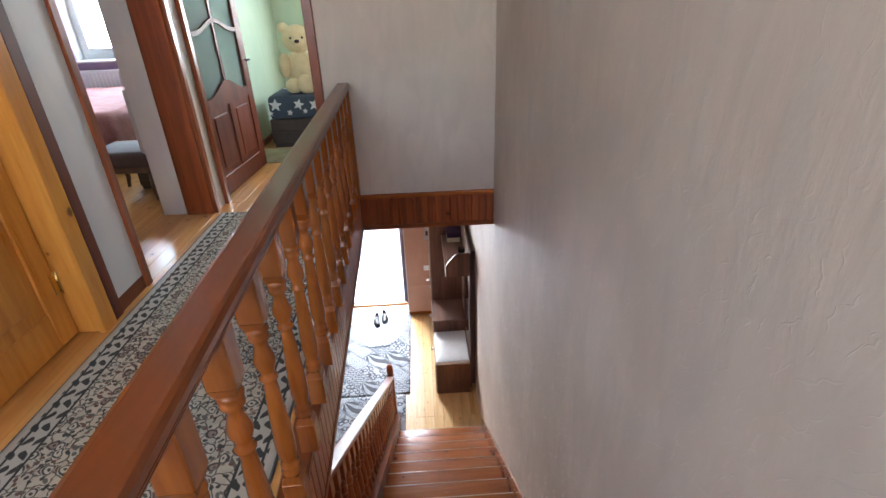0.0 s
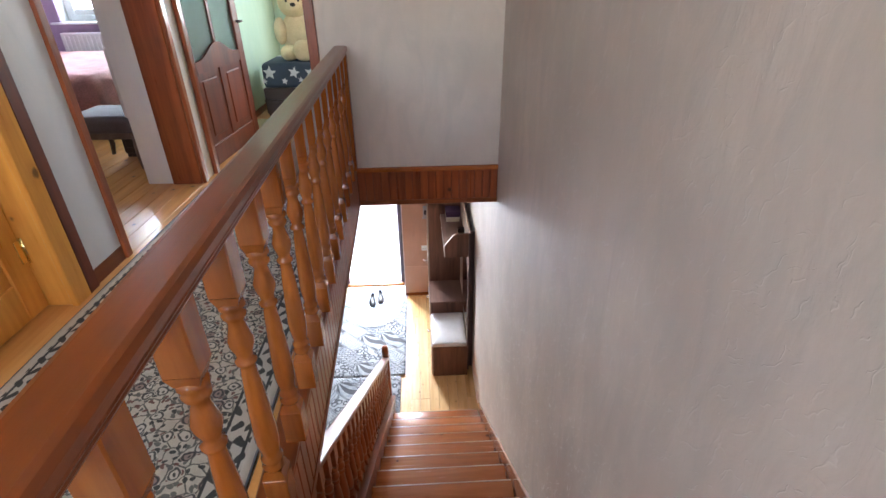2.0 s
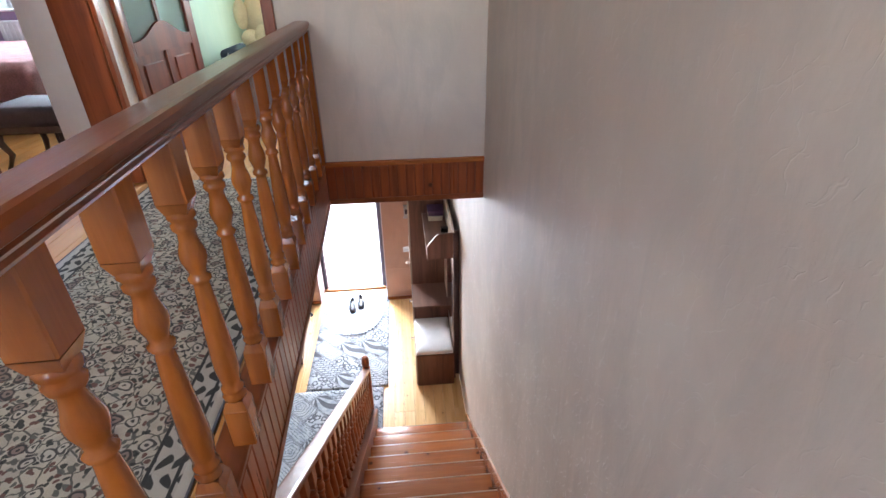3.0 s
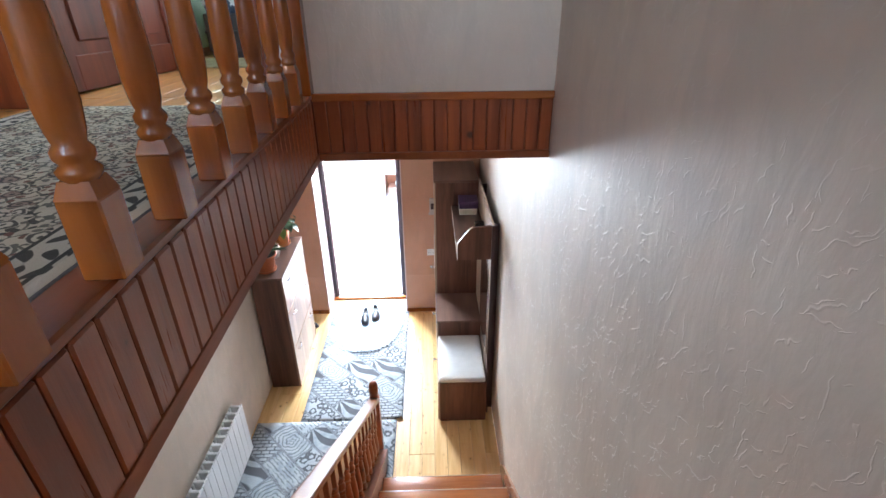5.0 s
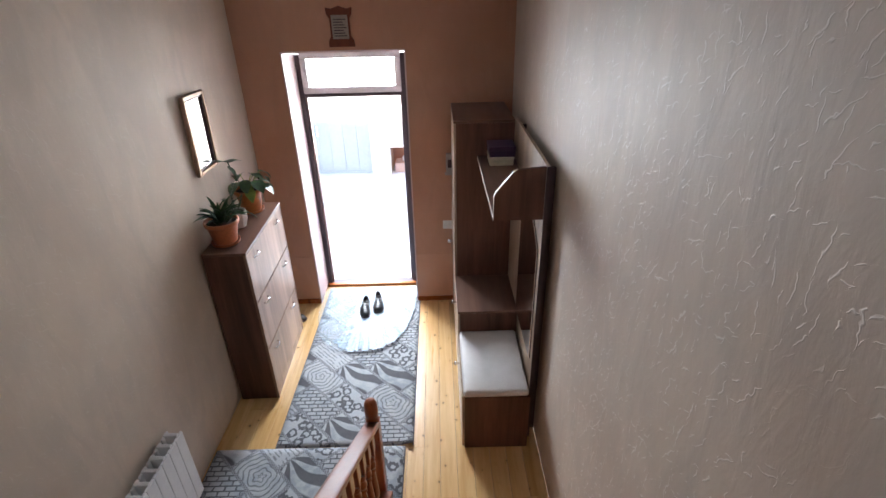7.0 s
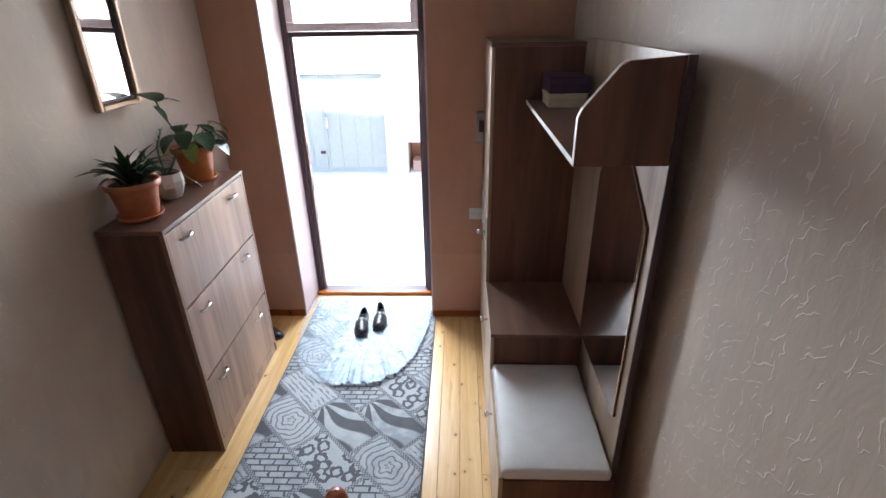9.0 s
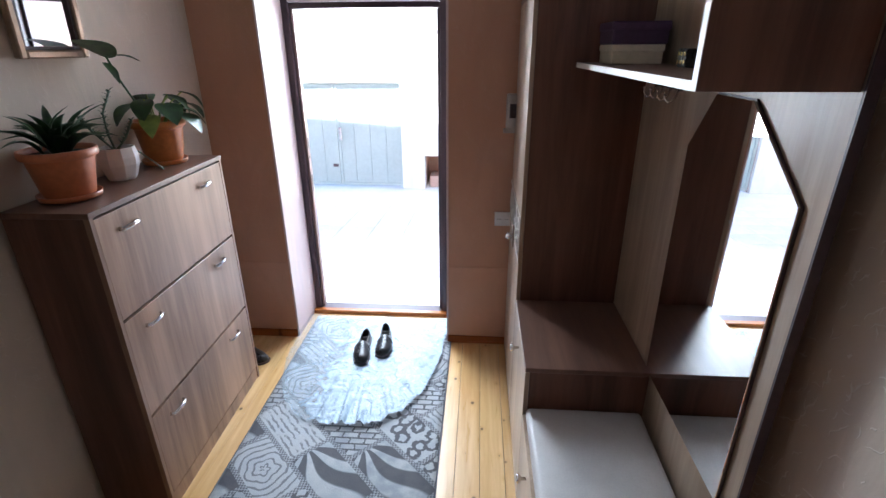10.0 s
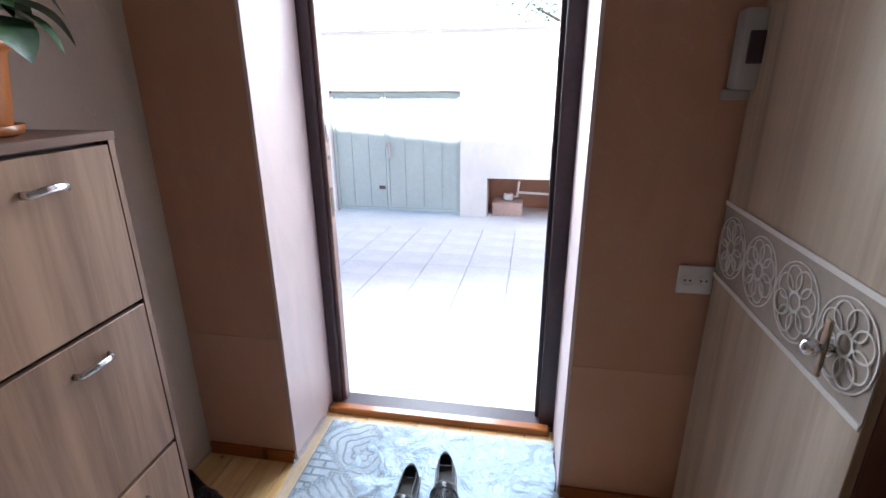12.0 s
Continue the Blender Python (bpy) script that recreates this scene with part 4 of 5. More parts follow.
    def only(k, v):
        return s.math("MULTIPLY", v, s.math("COMPARE", kind, float(k), 0.1))

    ink = s.math("ADD", s.math("ADD", only(2, leopard), only(3, basket)), s.math("ADD", s.math("MULTIPLY", only(4, stripes), 0.7), s.math("ADD", s.math("MULTIPLY", only(1, rose), 0.75), only(0, tulip))))
    ex = s.math("MINIMUM", s.math("MULTIPLY", s.math("MINIMUM", qu, s.math("SUBTRACT", 1.0, qu)), 0.42), s.math("MULTIPLY", s.math("MINIMUM", qv, s.math("SUBTRACT", 1.0, qv)), 0.217))
    band = s.span(ex, 0.013, 0.010)
    dash = s.math("MULTIPLY", s.math("SINE", s.math("MULTIPLY", u, 330.0)), s.math("SINE", s.math("MULTIPLY", w, 330.0)))
    ink = s.math("ADD", s.math("MULTIPLY", ink, s.math("SUBTRACT", 1.0, band)), s.math("MULTIPLY", band, s.span(dash, -0.15, 0.15, 0.25, 0.9)))
    shade = s.node("TexWhiteNoise", Vector=s.node("CombineXYZ", X=row, Y=col_, Z=3.0).outputs[0]).outputs["Value"]
    tone = s.mix(shade, (0.27, 0.30, 0.335), (0.47, 0.50, 0.54))
    tone = s.mix(s.span(s.noise(o, 13, 3), 0.35, 0.65), tone, (0.46, 0.48, 0.50))
    col = s.mix(s.math("MULTIPLY", ink, 0.86), tone, (0.040, 0.041, 0.050))
    col = s.mix(s.span(s.noise(o, 420, 2), 0.3, 0.7, 0.0, 0.20), col, (0.12, 0.12, 0.13))
    s.color(col)
    s.bump(s.math("ADD", s.noise(o, 500, 2), s.math("MULTIPLY", ink, -1.0)), 0.002, 0.6)
    return s.mat


def persian():
    """Cream runner with dark blossoms and tendrils, and a narrow scrolled border inside a plain cream edge."""
    s = Shader("arabesque_runner", 0.92)
    v = s.coords((1, 1, 0))
    wob = s.noise(v, 18.0, 2.0)
    j = s.math("MULTIPLY", s.math("SUBTRACT", wob, 0.5), 0.05)
    vw = s.vmath("ADD", v, s.node("CombineXYZ", X=j, Y=s.math("MULTIPLY", j, -0.8), Z=0.0).outputs[0])

    def cells(scale, feature="F1"):
        nd = s.node("TexVoronoi", Vector=vw, Scale=scale)
        nd.feature = feature
        nd.voronoi_dimensions = "2D"
        return nd.outputs["Distance"], s.node("SeparateColor", Color=nd.outputs["Color"]).outputs if feature == "F1" else None

    d1, c1 = cells(13.0)
    blossom = s.math("ADD", s.math("MULTIPLY", s.span(d1, 0.16, 0.19), s.span(d1, 0.27, 0.24)), s.span(d1, 0.08, 0.06))
    d2, c2 = cells(50.0)
    leafs = s.math("MULTIPLY", s.span(d2, 0.42, 0.36), s.math("GREATER_THAN", c2[0], 0.34))
    nd = s.node("TexVoronoi", Vector=vw, Scale=20.0)
    nd.feature = "DISTANCE_TO_EDGE"
    nd.voronoi_dimensions = "2D"
    stem = s.span(nd.outputs["Distance"], 0.06, 0.04)
    ground = s.mix(s.span(s.noise(v, 14, 2), 0.42, 0.6), (0.60, 0.54, 0.42), (0.51, 0.455, 0.36))
    leaf_col = s.mix(s.math("GREATER_THAN", c2[1], 0.72), s.mix(s.math("GREATER_THAN", c2[2], 0.60), (0.028, 0.030, 0.028), (0.12, 0.115, 0.10)), (0.15, 0.060, 0.045))
    col = s.mix(s.math("MULTIPLY", stem, 0.85), ground, (0.06, 0.058, 0.052))
    col = s.mix(s.math("MULTIPLY", leafs, 0.94), col, leaf_col)
    inner = s.span(d1, 0.29, 0.27)
    col = s.mix(inner, col, s.mix(s.math("GREATER_THAN", c1[0], 0.65), (0.60, 0.55, 0.45), (0.30, 0.22, 0.18)))
    col = s.mix(s.math("MULTIPLY", blossom, 0.92), col, (0.030, 0.030, 0.030))
    xy = s.node("SeparateXYZ", Vector=v).outputs
    edge = s.math("ABSOLUTE", xy["X"])
    scroll = s.math("ADD", s.math("SINE", s.math("MULTIPLY", xy["Y"], 105.0)), s.math("SINE", s.math("ADD", s.math("MULTIPLY", edge, 150.0), s.math("MULTIPLY", s.math("SINE", s.math("MULTIPLY", xy["Y"], 52.5)), 2.2))))
    border = s.mix(s.span(s.math("ADD", scroll, s.math("MULTIPLY", s.math("SUBTRACT", wob, 0.5), 2.5)), 0.15, 0.55), (0.55, 0.51, 0.43), (0.045, 0.043, 0.040))
    col = s.mix(s.span(edge, 0.368, 0.370), col, border)
    for a in (0.366, 0.441):
        col = s.mix(s.math("MULTIPLY", s.span(edge, a - 0.006, a - 0.004), s.span(edge, a + 0.006, a + 0.004)), col, (0.035, 0.035, 0.035))
    col = s.mix(s.span(edge, 0.452, 0.455), col, (0.62, 0.58, 0.49))
    s.color(s.mix(s.span(s.noise(v, 500, 2), 0.3, 0.7, 0.0, 0.2), col, (0.12, 0.11, 0.09)))
    s.bump(s.math("ADD", s.noise(v, 600, 2), s.math("MULTIPLY", leafs, -0.6)), 0.002, 0.7)
    return s.mat


RUG, RUNNER = patchwork(), persian()
BINDING = plain("rug_binding", (0.12, 0.12, 0.13), 0.9, 0.0, 200, 0.2, 0.5)


def rug(name, x0, x1, y0, y1, z, material, label, wave=0.002, corner=0.0):
    ob = thing(name, (x0 + x1) / 2, (y0 + y1) / 2, z, label, "rug")
    w, d = (x1 - x0) / 2, (y1 - y0) / 2
    bm = bmesh.new()
    bmesh.ops.create_grid(bm, x_segments=24, y_segments=44, size=1)
    for v in bm.verts:
        v.co.x, v.co.y = v.co.x * w, v.co.y * d
        v.co.z = 0.007 + wave * noise.noise(Vector((v.co.x * 2 + 5, v.co.y * 2, 0.5)))
        if corner:
            far = math.hypot(v.co.x - w, v.co.y + d)
            v.co.z += corner * max(0.0, 1 - far / 0.10)
        v.co.x += 0.004 * noise.noise(Vector((0, v.co.y * 3, 2.0)))
    rim = [e for e in bm.edges if e.is_boundary]
    low = bmesh.ops.extrude_edge_only(bm, edges=rim)["geom"]
    for v in low:
        if isinstance(v, bmesh.types.BMVert):
            v.co.z -= 0.0075
    bmesh.ops.recalc_face_normals(bm, faces=bm.faces[:])
    for f in bm.faces:
        f.smooth = True
    part("weave", bm, material, ob)
    for sx in (-1, 1):
        part("binding", boxes((sx * w - 0.004, sx * w + 0.004, -d, d, 0.0, 0.008), bevel=0.002), BINDING, ob)
    return ob


rug("patchwork_rug", -1.068, -0.085, 4.82, 6.93, 0.0, RUG, "grey patchwork rug with animal prints and roses", 0.002, 0.03)
rug("patchwork_runner", -1.48, -0.14, 2.6, 4.812, 0.0, RUG, "grey patchwork rug beside the stairs")
rug("corridor_runner", -1.265, -0.30, -1.9, 3.33, UP, RUNNER, "cream and black patterned runner along the corridor")

# ---- plastic sheet ----
def film_material():
    s = Shader("plastic_film", 0.16, 0.0, (0.50, 0.64, 0.76))
    v = s.coords()
    crease = s.noise(v, 9.0, 4.0, 1.5)
    fine = s.noise(v, 26.0, 3.0, 1.0)
    s.bump(s.math("ADD", crease, s.math("MULTIPLY", fine, 0.4)), 0.030, 1.0)
    s.rough(s.math("ADD", 0.12, s.math("MULTIPLY", fine, 0.25)))
    x = s.node("SeparateXYZ", Vector=v).outputs["X"]
    veil = s.math("ADD", s.span(s.math("ADD", x, s.math("MULTIPLY", s.math("SUBTRACT", crease, 0.5), 0.5)), -0.26, -0.04, 0.26, 0.80), s.math("MULTIPLY", s.math("SUBTRACT", fine, 0.5), 0.3), clamp=True)
    s.put(s.bsdf.inputs["Alpha"], veil)
    return s.mat


film = thing("plastic_sheet", -0.62, 6.93, 0.012, "crumpled pale plastic sheet with a ruffled rounded edge", "plastic sheet")
bm = bmesh.new()
RAYS, RINGS = 150, 26
rows = []
for j in range(RINGS + 1):
    f = j / RINGS
    row = []
    for k in range(RAYS + 1):
        a = math.pi * k / RAYS
        rx, ry = 0.50, 1.09
        p = 2.7
        c, sn = math.cos(a), math.sin(a)
        rad = (abs(c) ** p + abs(sn) ** p) ** (-1 / p)
        x, y = rx * rad * c * f, -ry * rad * sn * f
        ruff = max(0.0, (f - 0.62) / 0.38)
        edge = 1 + 0.018 * noise.noise(Vector((a * 9, 4, 1))) * ruff
        z = 0.006 + 0.010 * abs(noise.noise(Vector((x * 7, y * 7, 3.0)))) + 0.006 * abs(noise.noise(Vector((x * 22, y * 22, 7.0))))
        z += ruff * 0.042 * abs(noise.noise(Vector((a * 11 + 0.6 * f, 2.0 * f, 2)))) + ruff * 0.022 * abs(noise.noise(Vector((a * 27, f, 5))))
        row.append(bm.verts.new((x * edge, y * edge, z)))
    rows.append(row)
for a, b in zip(rows, rows[1:]):
    for k in range(RAYS):
        bm.faces.new((a[k], a[k + 1], b[k + 1], b[k])).smooth = True
bmesh.ops.remove_doubles(bm, verts=bm.verts, dist=0.0004)
bmesh.ops.recalc_face_normals(bm, faces=bm.faces[:])
part("film", bm, film_material(), film)

# ---- shoes ----
def loafer(x, y, z, turn, flip, label):
    sh = thing("loafer", x, y, z, label, "shoe", group="pair of loafers")

    def section(t):
        """Half width, height and centre shift along the shoe, toe at 0 and heel at 1."""
        w = 0.031 + 0.021 * math.sin(min(1, t / 0.32) * math.pi / 2) - 0.014 * max(0, (t - 0.32) / 0.33) if t < 0.65 else 0.038 - 0.008 * ((t - 0.65) / 0.35) ** 3
        return w, 0.010 * flip * (0.5 - t) ** 2 * 4

    n, m = 22, 16
    bm = bmesh.new()
    rings = []
    for i in range(n + 1):
        t = i / n
        w, cx = section(t)
        h = 0.036 + 0.036 * min(1, t / 0.5) if t < 0.5 else 0.072 - 0.012 * math.sin((t - 0.5) / 0.5 * math.pi) + 0.008 * (t - 0.5)
        if t < 0.06:
            w, h = w * (0.35 + t * 10.8), h * (0.6 + t * 6.5)
        if t > 0.95:
            w *= 1 - (t - 0.95) * 5
        ring = []
        for k in range(m + 1):
            a = math.pi * k / m
            ring.append(bm.verts.new((cx + w * math.cos(a) * (1.0 if a < 0.3 or a > 2.84 else 0.97), -0.145 + 0.29 * t, 0.016 + (h - 0.012) * math.sin(a) ** 0.8)))
        rings.append(ring)
    opening = []
    for i in range(n):
        t = (i + 0.5) / n
        for k in range(m):
            a = (k + 0.5) / m
            if 0.54 < t < 0.94 and 0.26 < a < 0.74:
                continue
            bm.faces.new((rings[i][k], rings[i][k + 1], rings[i + 1][k + 1], rings[i + 1][k])).smooth = True
    bm.faces.new([v for v in rings[-1]])
    bm.faces.new([v for v in rings[0]][::-1])
    bmesh.ops.delete(bm, geom=[v for v in bm.verts if not v.link_faces], context="VERTS")
    bmesh.ops.recalc_face_normals(bm, faces=bm.faces[:])
    bmesh.ops.solidify(bm, geom=bm.faces[:], thickness=0.003)
    part("upper", bm, BLACK, sh)
    ol = []
    for i in range(n + 1):
        w, cx = section(i / n)
        ol.append((cx + w + 0.003 if 0 < i else cx + 0.012, -0.148 + 0.296 * i / n))
    for i in range(n, -1, -1):
        w, cx = section(i / n)
        ol.append((cx - w - 0.003 if 0 < i else cx - 0.012, -0.148 + 0.296 * i / n))
    part("sole", prism(ol, "z", 0.0, 0.014), STEEL_DARK, sh, "dark rubber sole")
    part("insole", prism([(u * 0.8, v * 0.9) for u, v in ol], "z", 0.014, 0.020), plain("worn_insole", (0.06, 0.055, 0.05), 0.7), sh)
    bm = tube([(math.cos(math.pi * k / 8) * 0.046, -0.01, 0.018 + 0.050 * math.sin(math.pi * k / 8)) for k in range(9)], 0.006, 6)
    for v in bm.verts:
        v.co.y = -0.012 + (v.co.y + 0.01) * 2.2
    part("strap", bm, BLACK, sh)
    sh.matrix_world = pose(x, y, z, 0, 0, turn)
    return sh


loafer(-0.638, 6.49, 0.026, 5, 1, "black leather loafer on the plastic sheet")
loafer(-0.508, 6.57, 0.026, 4, -1, "black leather loafer beside its twin")
loafer(-1.35, 6.42, 0.0, 62, 1, "single black shoe behind the shoe cabinet")

# ---- pot plants on the shoe cabinet ----
CT = 1.326


def pot(name, x, y, r, h, material, label, saucer=True):
    ob = thing(name, x, y, CT, label, "pot plant")
    base = 0.012 if saucer else 0.0
    part("pot", lathe([(r * 0.66, base), (r * 0.70, base + 0.01), (r * 0.88, h * 0.80), (r * 0.90, h * 0.84), (r * 1.0, h * 0.85), (r * 1.02, h * 0.90), (r * 1.0, h), (r * 0.92, h), (r * 0.90, h * 0.93), (r * 0.88, h * 0.88)], 32), material, ob)
    part("soil", lathe([(0.003, h * 0.87), (r * 0.87, h * 0.875), (r * 0.88, h * 0.89), (r * 0.5, h * 0.91), (0.003, h * 0.92)], 20), SOIL, ob)
    if saucer:
        part("saucer", lathe([(r * 0.70, 0.0), (r * 0.82, 0.004), (r * 0.86, 0.022), (r * 0.82, 0.022), (r * 0.76, 0.012), (r * 0.3, 0.012)], 32), material, ob)
    return ob


def blade(bm, base, tip, wide, bend, up=(0, 0, 1), folds=8, cup=0.25):
    """A leaf from base to tip, with a rounded outline, a fold along its rib and a droop."""
    b, t = Vector(base), Vector(tip)
    ahead = (t - b)
    side = ahead.cross(Vector(up)).normalized()
    nor = side.cross(ahead).normalized()
    rows_ = []
    for k in range(folds + 1):
        f = k / folds
        w = wide * math.sin(math.pi * min(0.999, 0.06 + 0.94 * f)) ** 0.75 * (1.25 - 0.5 * f)
        c = b + ahead * f + nor * bend * math.sin(math.pi * f)
        rows_.append([bm.verts.new(c + side * w + nor * w * cup), bm.verts.new(c), bm.verts.new(c - side * w + nor * w * cup)])
    for p, q in zip(rows_, rows_[1:]):
        for j in (0, 1):
            bm.faces.new((p[j], p[j + 1], q[j + 1], q[j])).smooth = True


rng = random.Random(11)
aloe = pot("spiky_pot_plant", -1.37, 5.49, 0.115, 0.175, TERRACOTTA, "spiky dark green plant in a terracotta pot")
for k in range(38):
    a, lean = rng.uniform(0, 6.28), rng.uniform(0.35, 1.25)
    ln = rng.uniform(0.13, 0.23)
    bm = bmesh.new()
    r0_ = rng.uniform(0, 0.055)
    b = Vector((r0_ * math.cos(a), r0_ * math.sin(a), 0.157))
    t = b + Vector((math.cos(a) * math.sin(lean), math.sin(a) * math.sin(lean), math.cos(lean) * 0.9)) * ln
    if k == 0:
        t = b + Vector((-0.05, -0.23, 0.10))
    blade(bm, b, t, 0.014, 0.034, cup=0.5)
    bmesh.ops.solidify(bm, geom=bm.faces[:], thickness=0.0025)
    part("leaf", bm, LEAF, aloe)

CER = plain("white_ceramic", (0.70, 0.68, 0.66), 0.35, 0.0, 30, 0.06, 0.1)
succ = thing("succulent_pot", -1.375, 5.765, CT, "leggy grey-green succulent in a white faceted pot", "pot plant")
part("pot", lathe([(0.050, 0.0), (0.056, 0.012), (0.072, 0.06), (0.074, 0.09), (0.068, 0.128), (0.062, 0.128), (0.062, 0.11)], 9, smooth=False), CER, succ)
part("soil", lathe([(0.003, 0.108), (0.061, 0.109), (0.061, 0.113), (0.003, 0.118)], 14), SOIL, succ)
for n_, pts in enumerate(([(0, 0, 0.11), (0.0, -0.02, 0.18), (-0.005, -0.012, 0.26), (0.02, 0.02, 0.34)], [(0, 0, 0.11), (-0.01, -0.05, 0.17), (-0.02, -0.10, 0.23), (-0.02, -0.12, 0.26)], [(0, 0, 0.11), (0.02, 0.05, 0.16), (0.03, 0.09, 0.22)], [(0, 0.01, 0.11), (0.05, 0.06, 0.10), (0.08, 0.12, 0.03), (0.085, 0.14, 0.008)])):
    part("stem", tube(pts, 0.004, 6), LEAF_GREY, succ)
    if n_ < 3:
        bm = bmesh.new()
        curve = [Vector(p) for p in pts]
        for k in range(46):
            f = 0.25 + 0.75 * k / 45
            seg = min(len(curve) - 2, int(f * (len(curve) - 1)))
            p = curve[seg].lerp(curve[seg + 1], f * (len(curve) - 1) - seg)
            a = k * 2.4
            blade(bm, p, p + Vector((math.cos(a) * 0.020, math.sin(a) * 0.020, 0.012)), 0.004, 0.002, folds=3)
        part("leaves", bm, LEAF_GREY, succ)

phil = pot("broadleaf_pot_plant", -1.375, 6.06, 0.112, 0.195, plain("orange_terracotta", (0.52, 0.17, 0.045), 0.35, 0.0, 50, 0.15, 0.3), "broad-leaved green plant in an orange pot")
specs = [((0, 0, 0.16), (0.09, -0.06, 0.27), 0.045, LEAF), ((0, 0, 0.16), (0.02, 0.09, 0.29), 0.040, LEAF), ((0, 0, 0.16), (-0.06, 0.05, 0.30), 0.04, LEAF), ((0.01, 0, 0.16), (0.10, 0.06, 0.24), 0.045, LEAF), ((0, -0.02, 0.17), (0.06, -0.13, 0.23), 0.032, LEAF_PALE),
         ((0, 0, 0.16), (0.06, 0.02, 0.30), 0.04, LEAF), ((0, 0, 0.16), (-0.04, -0.09, 0.27), 0.038, LEAF), ((0.02, 0.0, 0.16), (0.12, 0.0, 0.22), 0.045, LEAF), ((0, 0.02, 0.16), (0.07, 0.12, 0.26), 0.036, LEAF), ((0, -0.01, 0.16), (0.03, -0.10, 0.29), 0.036, LEAF), ((0.01, 0.01, 0.16), (0.09, 0.09, 0.31), 0.03, LEAF)]
for b, t, w, m in specs:
    b, t = Vector(b), Vector(t)
    part("stem", tube([b, b.lerp(t, 0.5) + Vector((0, 0, 0.03)), t], 0.003, 6), LEAF_PALE, phil)
    bm = bmesh.new()
    out = Vector((t.x - b.x, t.y - b.y, 0)).normalized()
    blade(bm, t - out * 0.02, t + out * 0.080 + Vector((0, 0, -0.085)), w * 1.2, 0.02, folds=10, cup=0.18)
    part("leaf", bm, m, phil)
part("stem", tube([(0, -0.01, 0.16), (-0.02, -0.08, 0.27), (-0.03, -0.14, 0.38), (-0.03, -0.18, 0.465)], 0.004, 6), LEAF, phil)
for b, t, w in (((-0.03, -0.16, 0.455), (-0.01, -0.36, 0.52), 0.062), ((-0.03, -0.17, 0.46), (0.04, -0.08, 0.44), 0.026), ((-0.03, -0.20, 0.44), (0.03, -0.22, 0.36), 0.018)):
    bm = bmesh.new()
    blade(bm, b, t, w, 0.012, folds=10, cup=0.2)
    part("leaf", bm, LEAF, phil)

# ---- upstairs doors ----
def casing(name, spans, material, label, x=0, y=0, z=0):
    return structure(name, boxes(*spans, bevel=0.004), material, label, "door frame")


# near door: closed pine leaf set back in its lining
casing("door_frame_near", ((-1.322, -1.295, 1.86, 1.96, UP, 5.40), (-1.322, -1.295, 0.96, 1.02, UP, 5.40), (-1.322, -1.295, 1.02, 1.86, 5.33, 5.40), (-1.50, -1.322, 1.875, 1.90, UP, 5.33)), PINE_DOOR, "pale pine casing and lining of the near door")
casing("door_frame_near_dark", ((-1.316, -1.298, 1.962, 2.03, UP, 5.40),), DARK_DOOR, "dark edge strip of the near door casing")
pine = thing("pine_door", -1.445, 1.45, UP + 0.008, "closed orange pine panel door with brass hinges", "door")
part("stile", boxes((-0.02, 0.02, 0.31, 0.42, 0, 2.0), bevel=0.004), PINE_DOOR, pine)
part("stile", boxes((-0.02, 0.02, -0.42, -0.31, 0, 2.0), bevel=0.004), PINE_DOOR, pine)
for z0, z1 in ((0, 0.17), (0.86, 0.98), (1.88, 2.0)):
    part("rail", boxes((-0.019, 0.019, -0.31, 0.31, z0, z1), bevel=0.004), PINE_DOOR, pine)
for z0, z1 in ((0.17, 0.86), (0.98, 1.88)):
    part("panel", boxes((-0.008, 0.010, -0.31, 0.31, z0, z1)), PINE_DOOR, pine)
    part("raised_panel", boxes((-0.006, 0.016, -0.25, 0.25, z0 + 0.06, z1 - 0.06), bevel=0.006), PINE_DOOR, pine)
for z in (0.22, 1.72):
    hg = part("hinge", boxes((0.018, 0.024, 0.39, 0.423, z, z + 0.10), bevel=0.002), BRASS, pine, "brass hinge")
    part("pin", lathe([(0.007, -0.008), (0.007, 0.108)], 10), BRASS, hg).location = (0.026, 0.428, z)

# bedroom doorway
casing("door_frame_bedroom", ((-1.322, -1.298, 2.285, 2.335, UP, 5.40), (-1.52, -1.322, 2.33, 2.345, UP, 5.33), (-1.52, -1.322, 3.335, 3.36, UP, 5.33), (-1.322, -1.298, 3.35, 3.40, UP, 5.40), (-1.322, -1.298, 2.335, 3.35, 5.33, 5.40)), STAIN, "orange brown wooden lining of the bedroom doorway")

# child's room doorway and its open glazed leaf
casing("door_frame_child", ((-1.315, -1.283, 3.535, 3.585, UP, 5.40), (-0.505, -0.44, 3.535, 3.585, UP, 5.40), (-1.283, -0.505, 3.535, 3.585, 5.30, 5.40), (-1.409, -1.397, 3.567, 3.73, UP, 5.34), (-0.50, -0.465, 3.585, 3.73, UP, 5.34)), STAIN, "stained wooden casing of the child's room doorway")
gd = thing("glazed_door", -1.262, 3.76, UP + 0.01, "dark mahogany door with arched frosted panes, standing open", "door")
L_ = 1.0
for y0, y1 in ((0.0, 0.11), (L_ - 0.11, L_)):
    part("stile", boxes((-0.02, 0.02, y0, y1, 0, 2.0), bevel=0.004), DARK_DOOR, gd)


def rail_arch(z0, z1, rise):
    """A rail with a double-bowed upper edge."""
    ol = [(0.11, z0), (L_ - 0.11, z0)]
    n_ = 20
    for k in range(n_ + 1):
        f = 1 - k / n_
        ol.append((0.11 + (L_ - 0.22) * f, z1 + rise * (0.5 - 0.5 * math.cos(2 * math.pi * f)) ** 1.5))
    return prism(ol, "x", -0.019, 0.019)


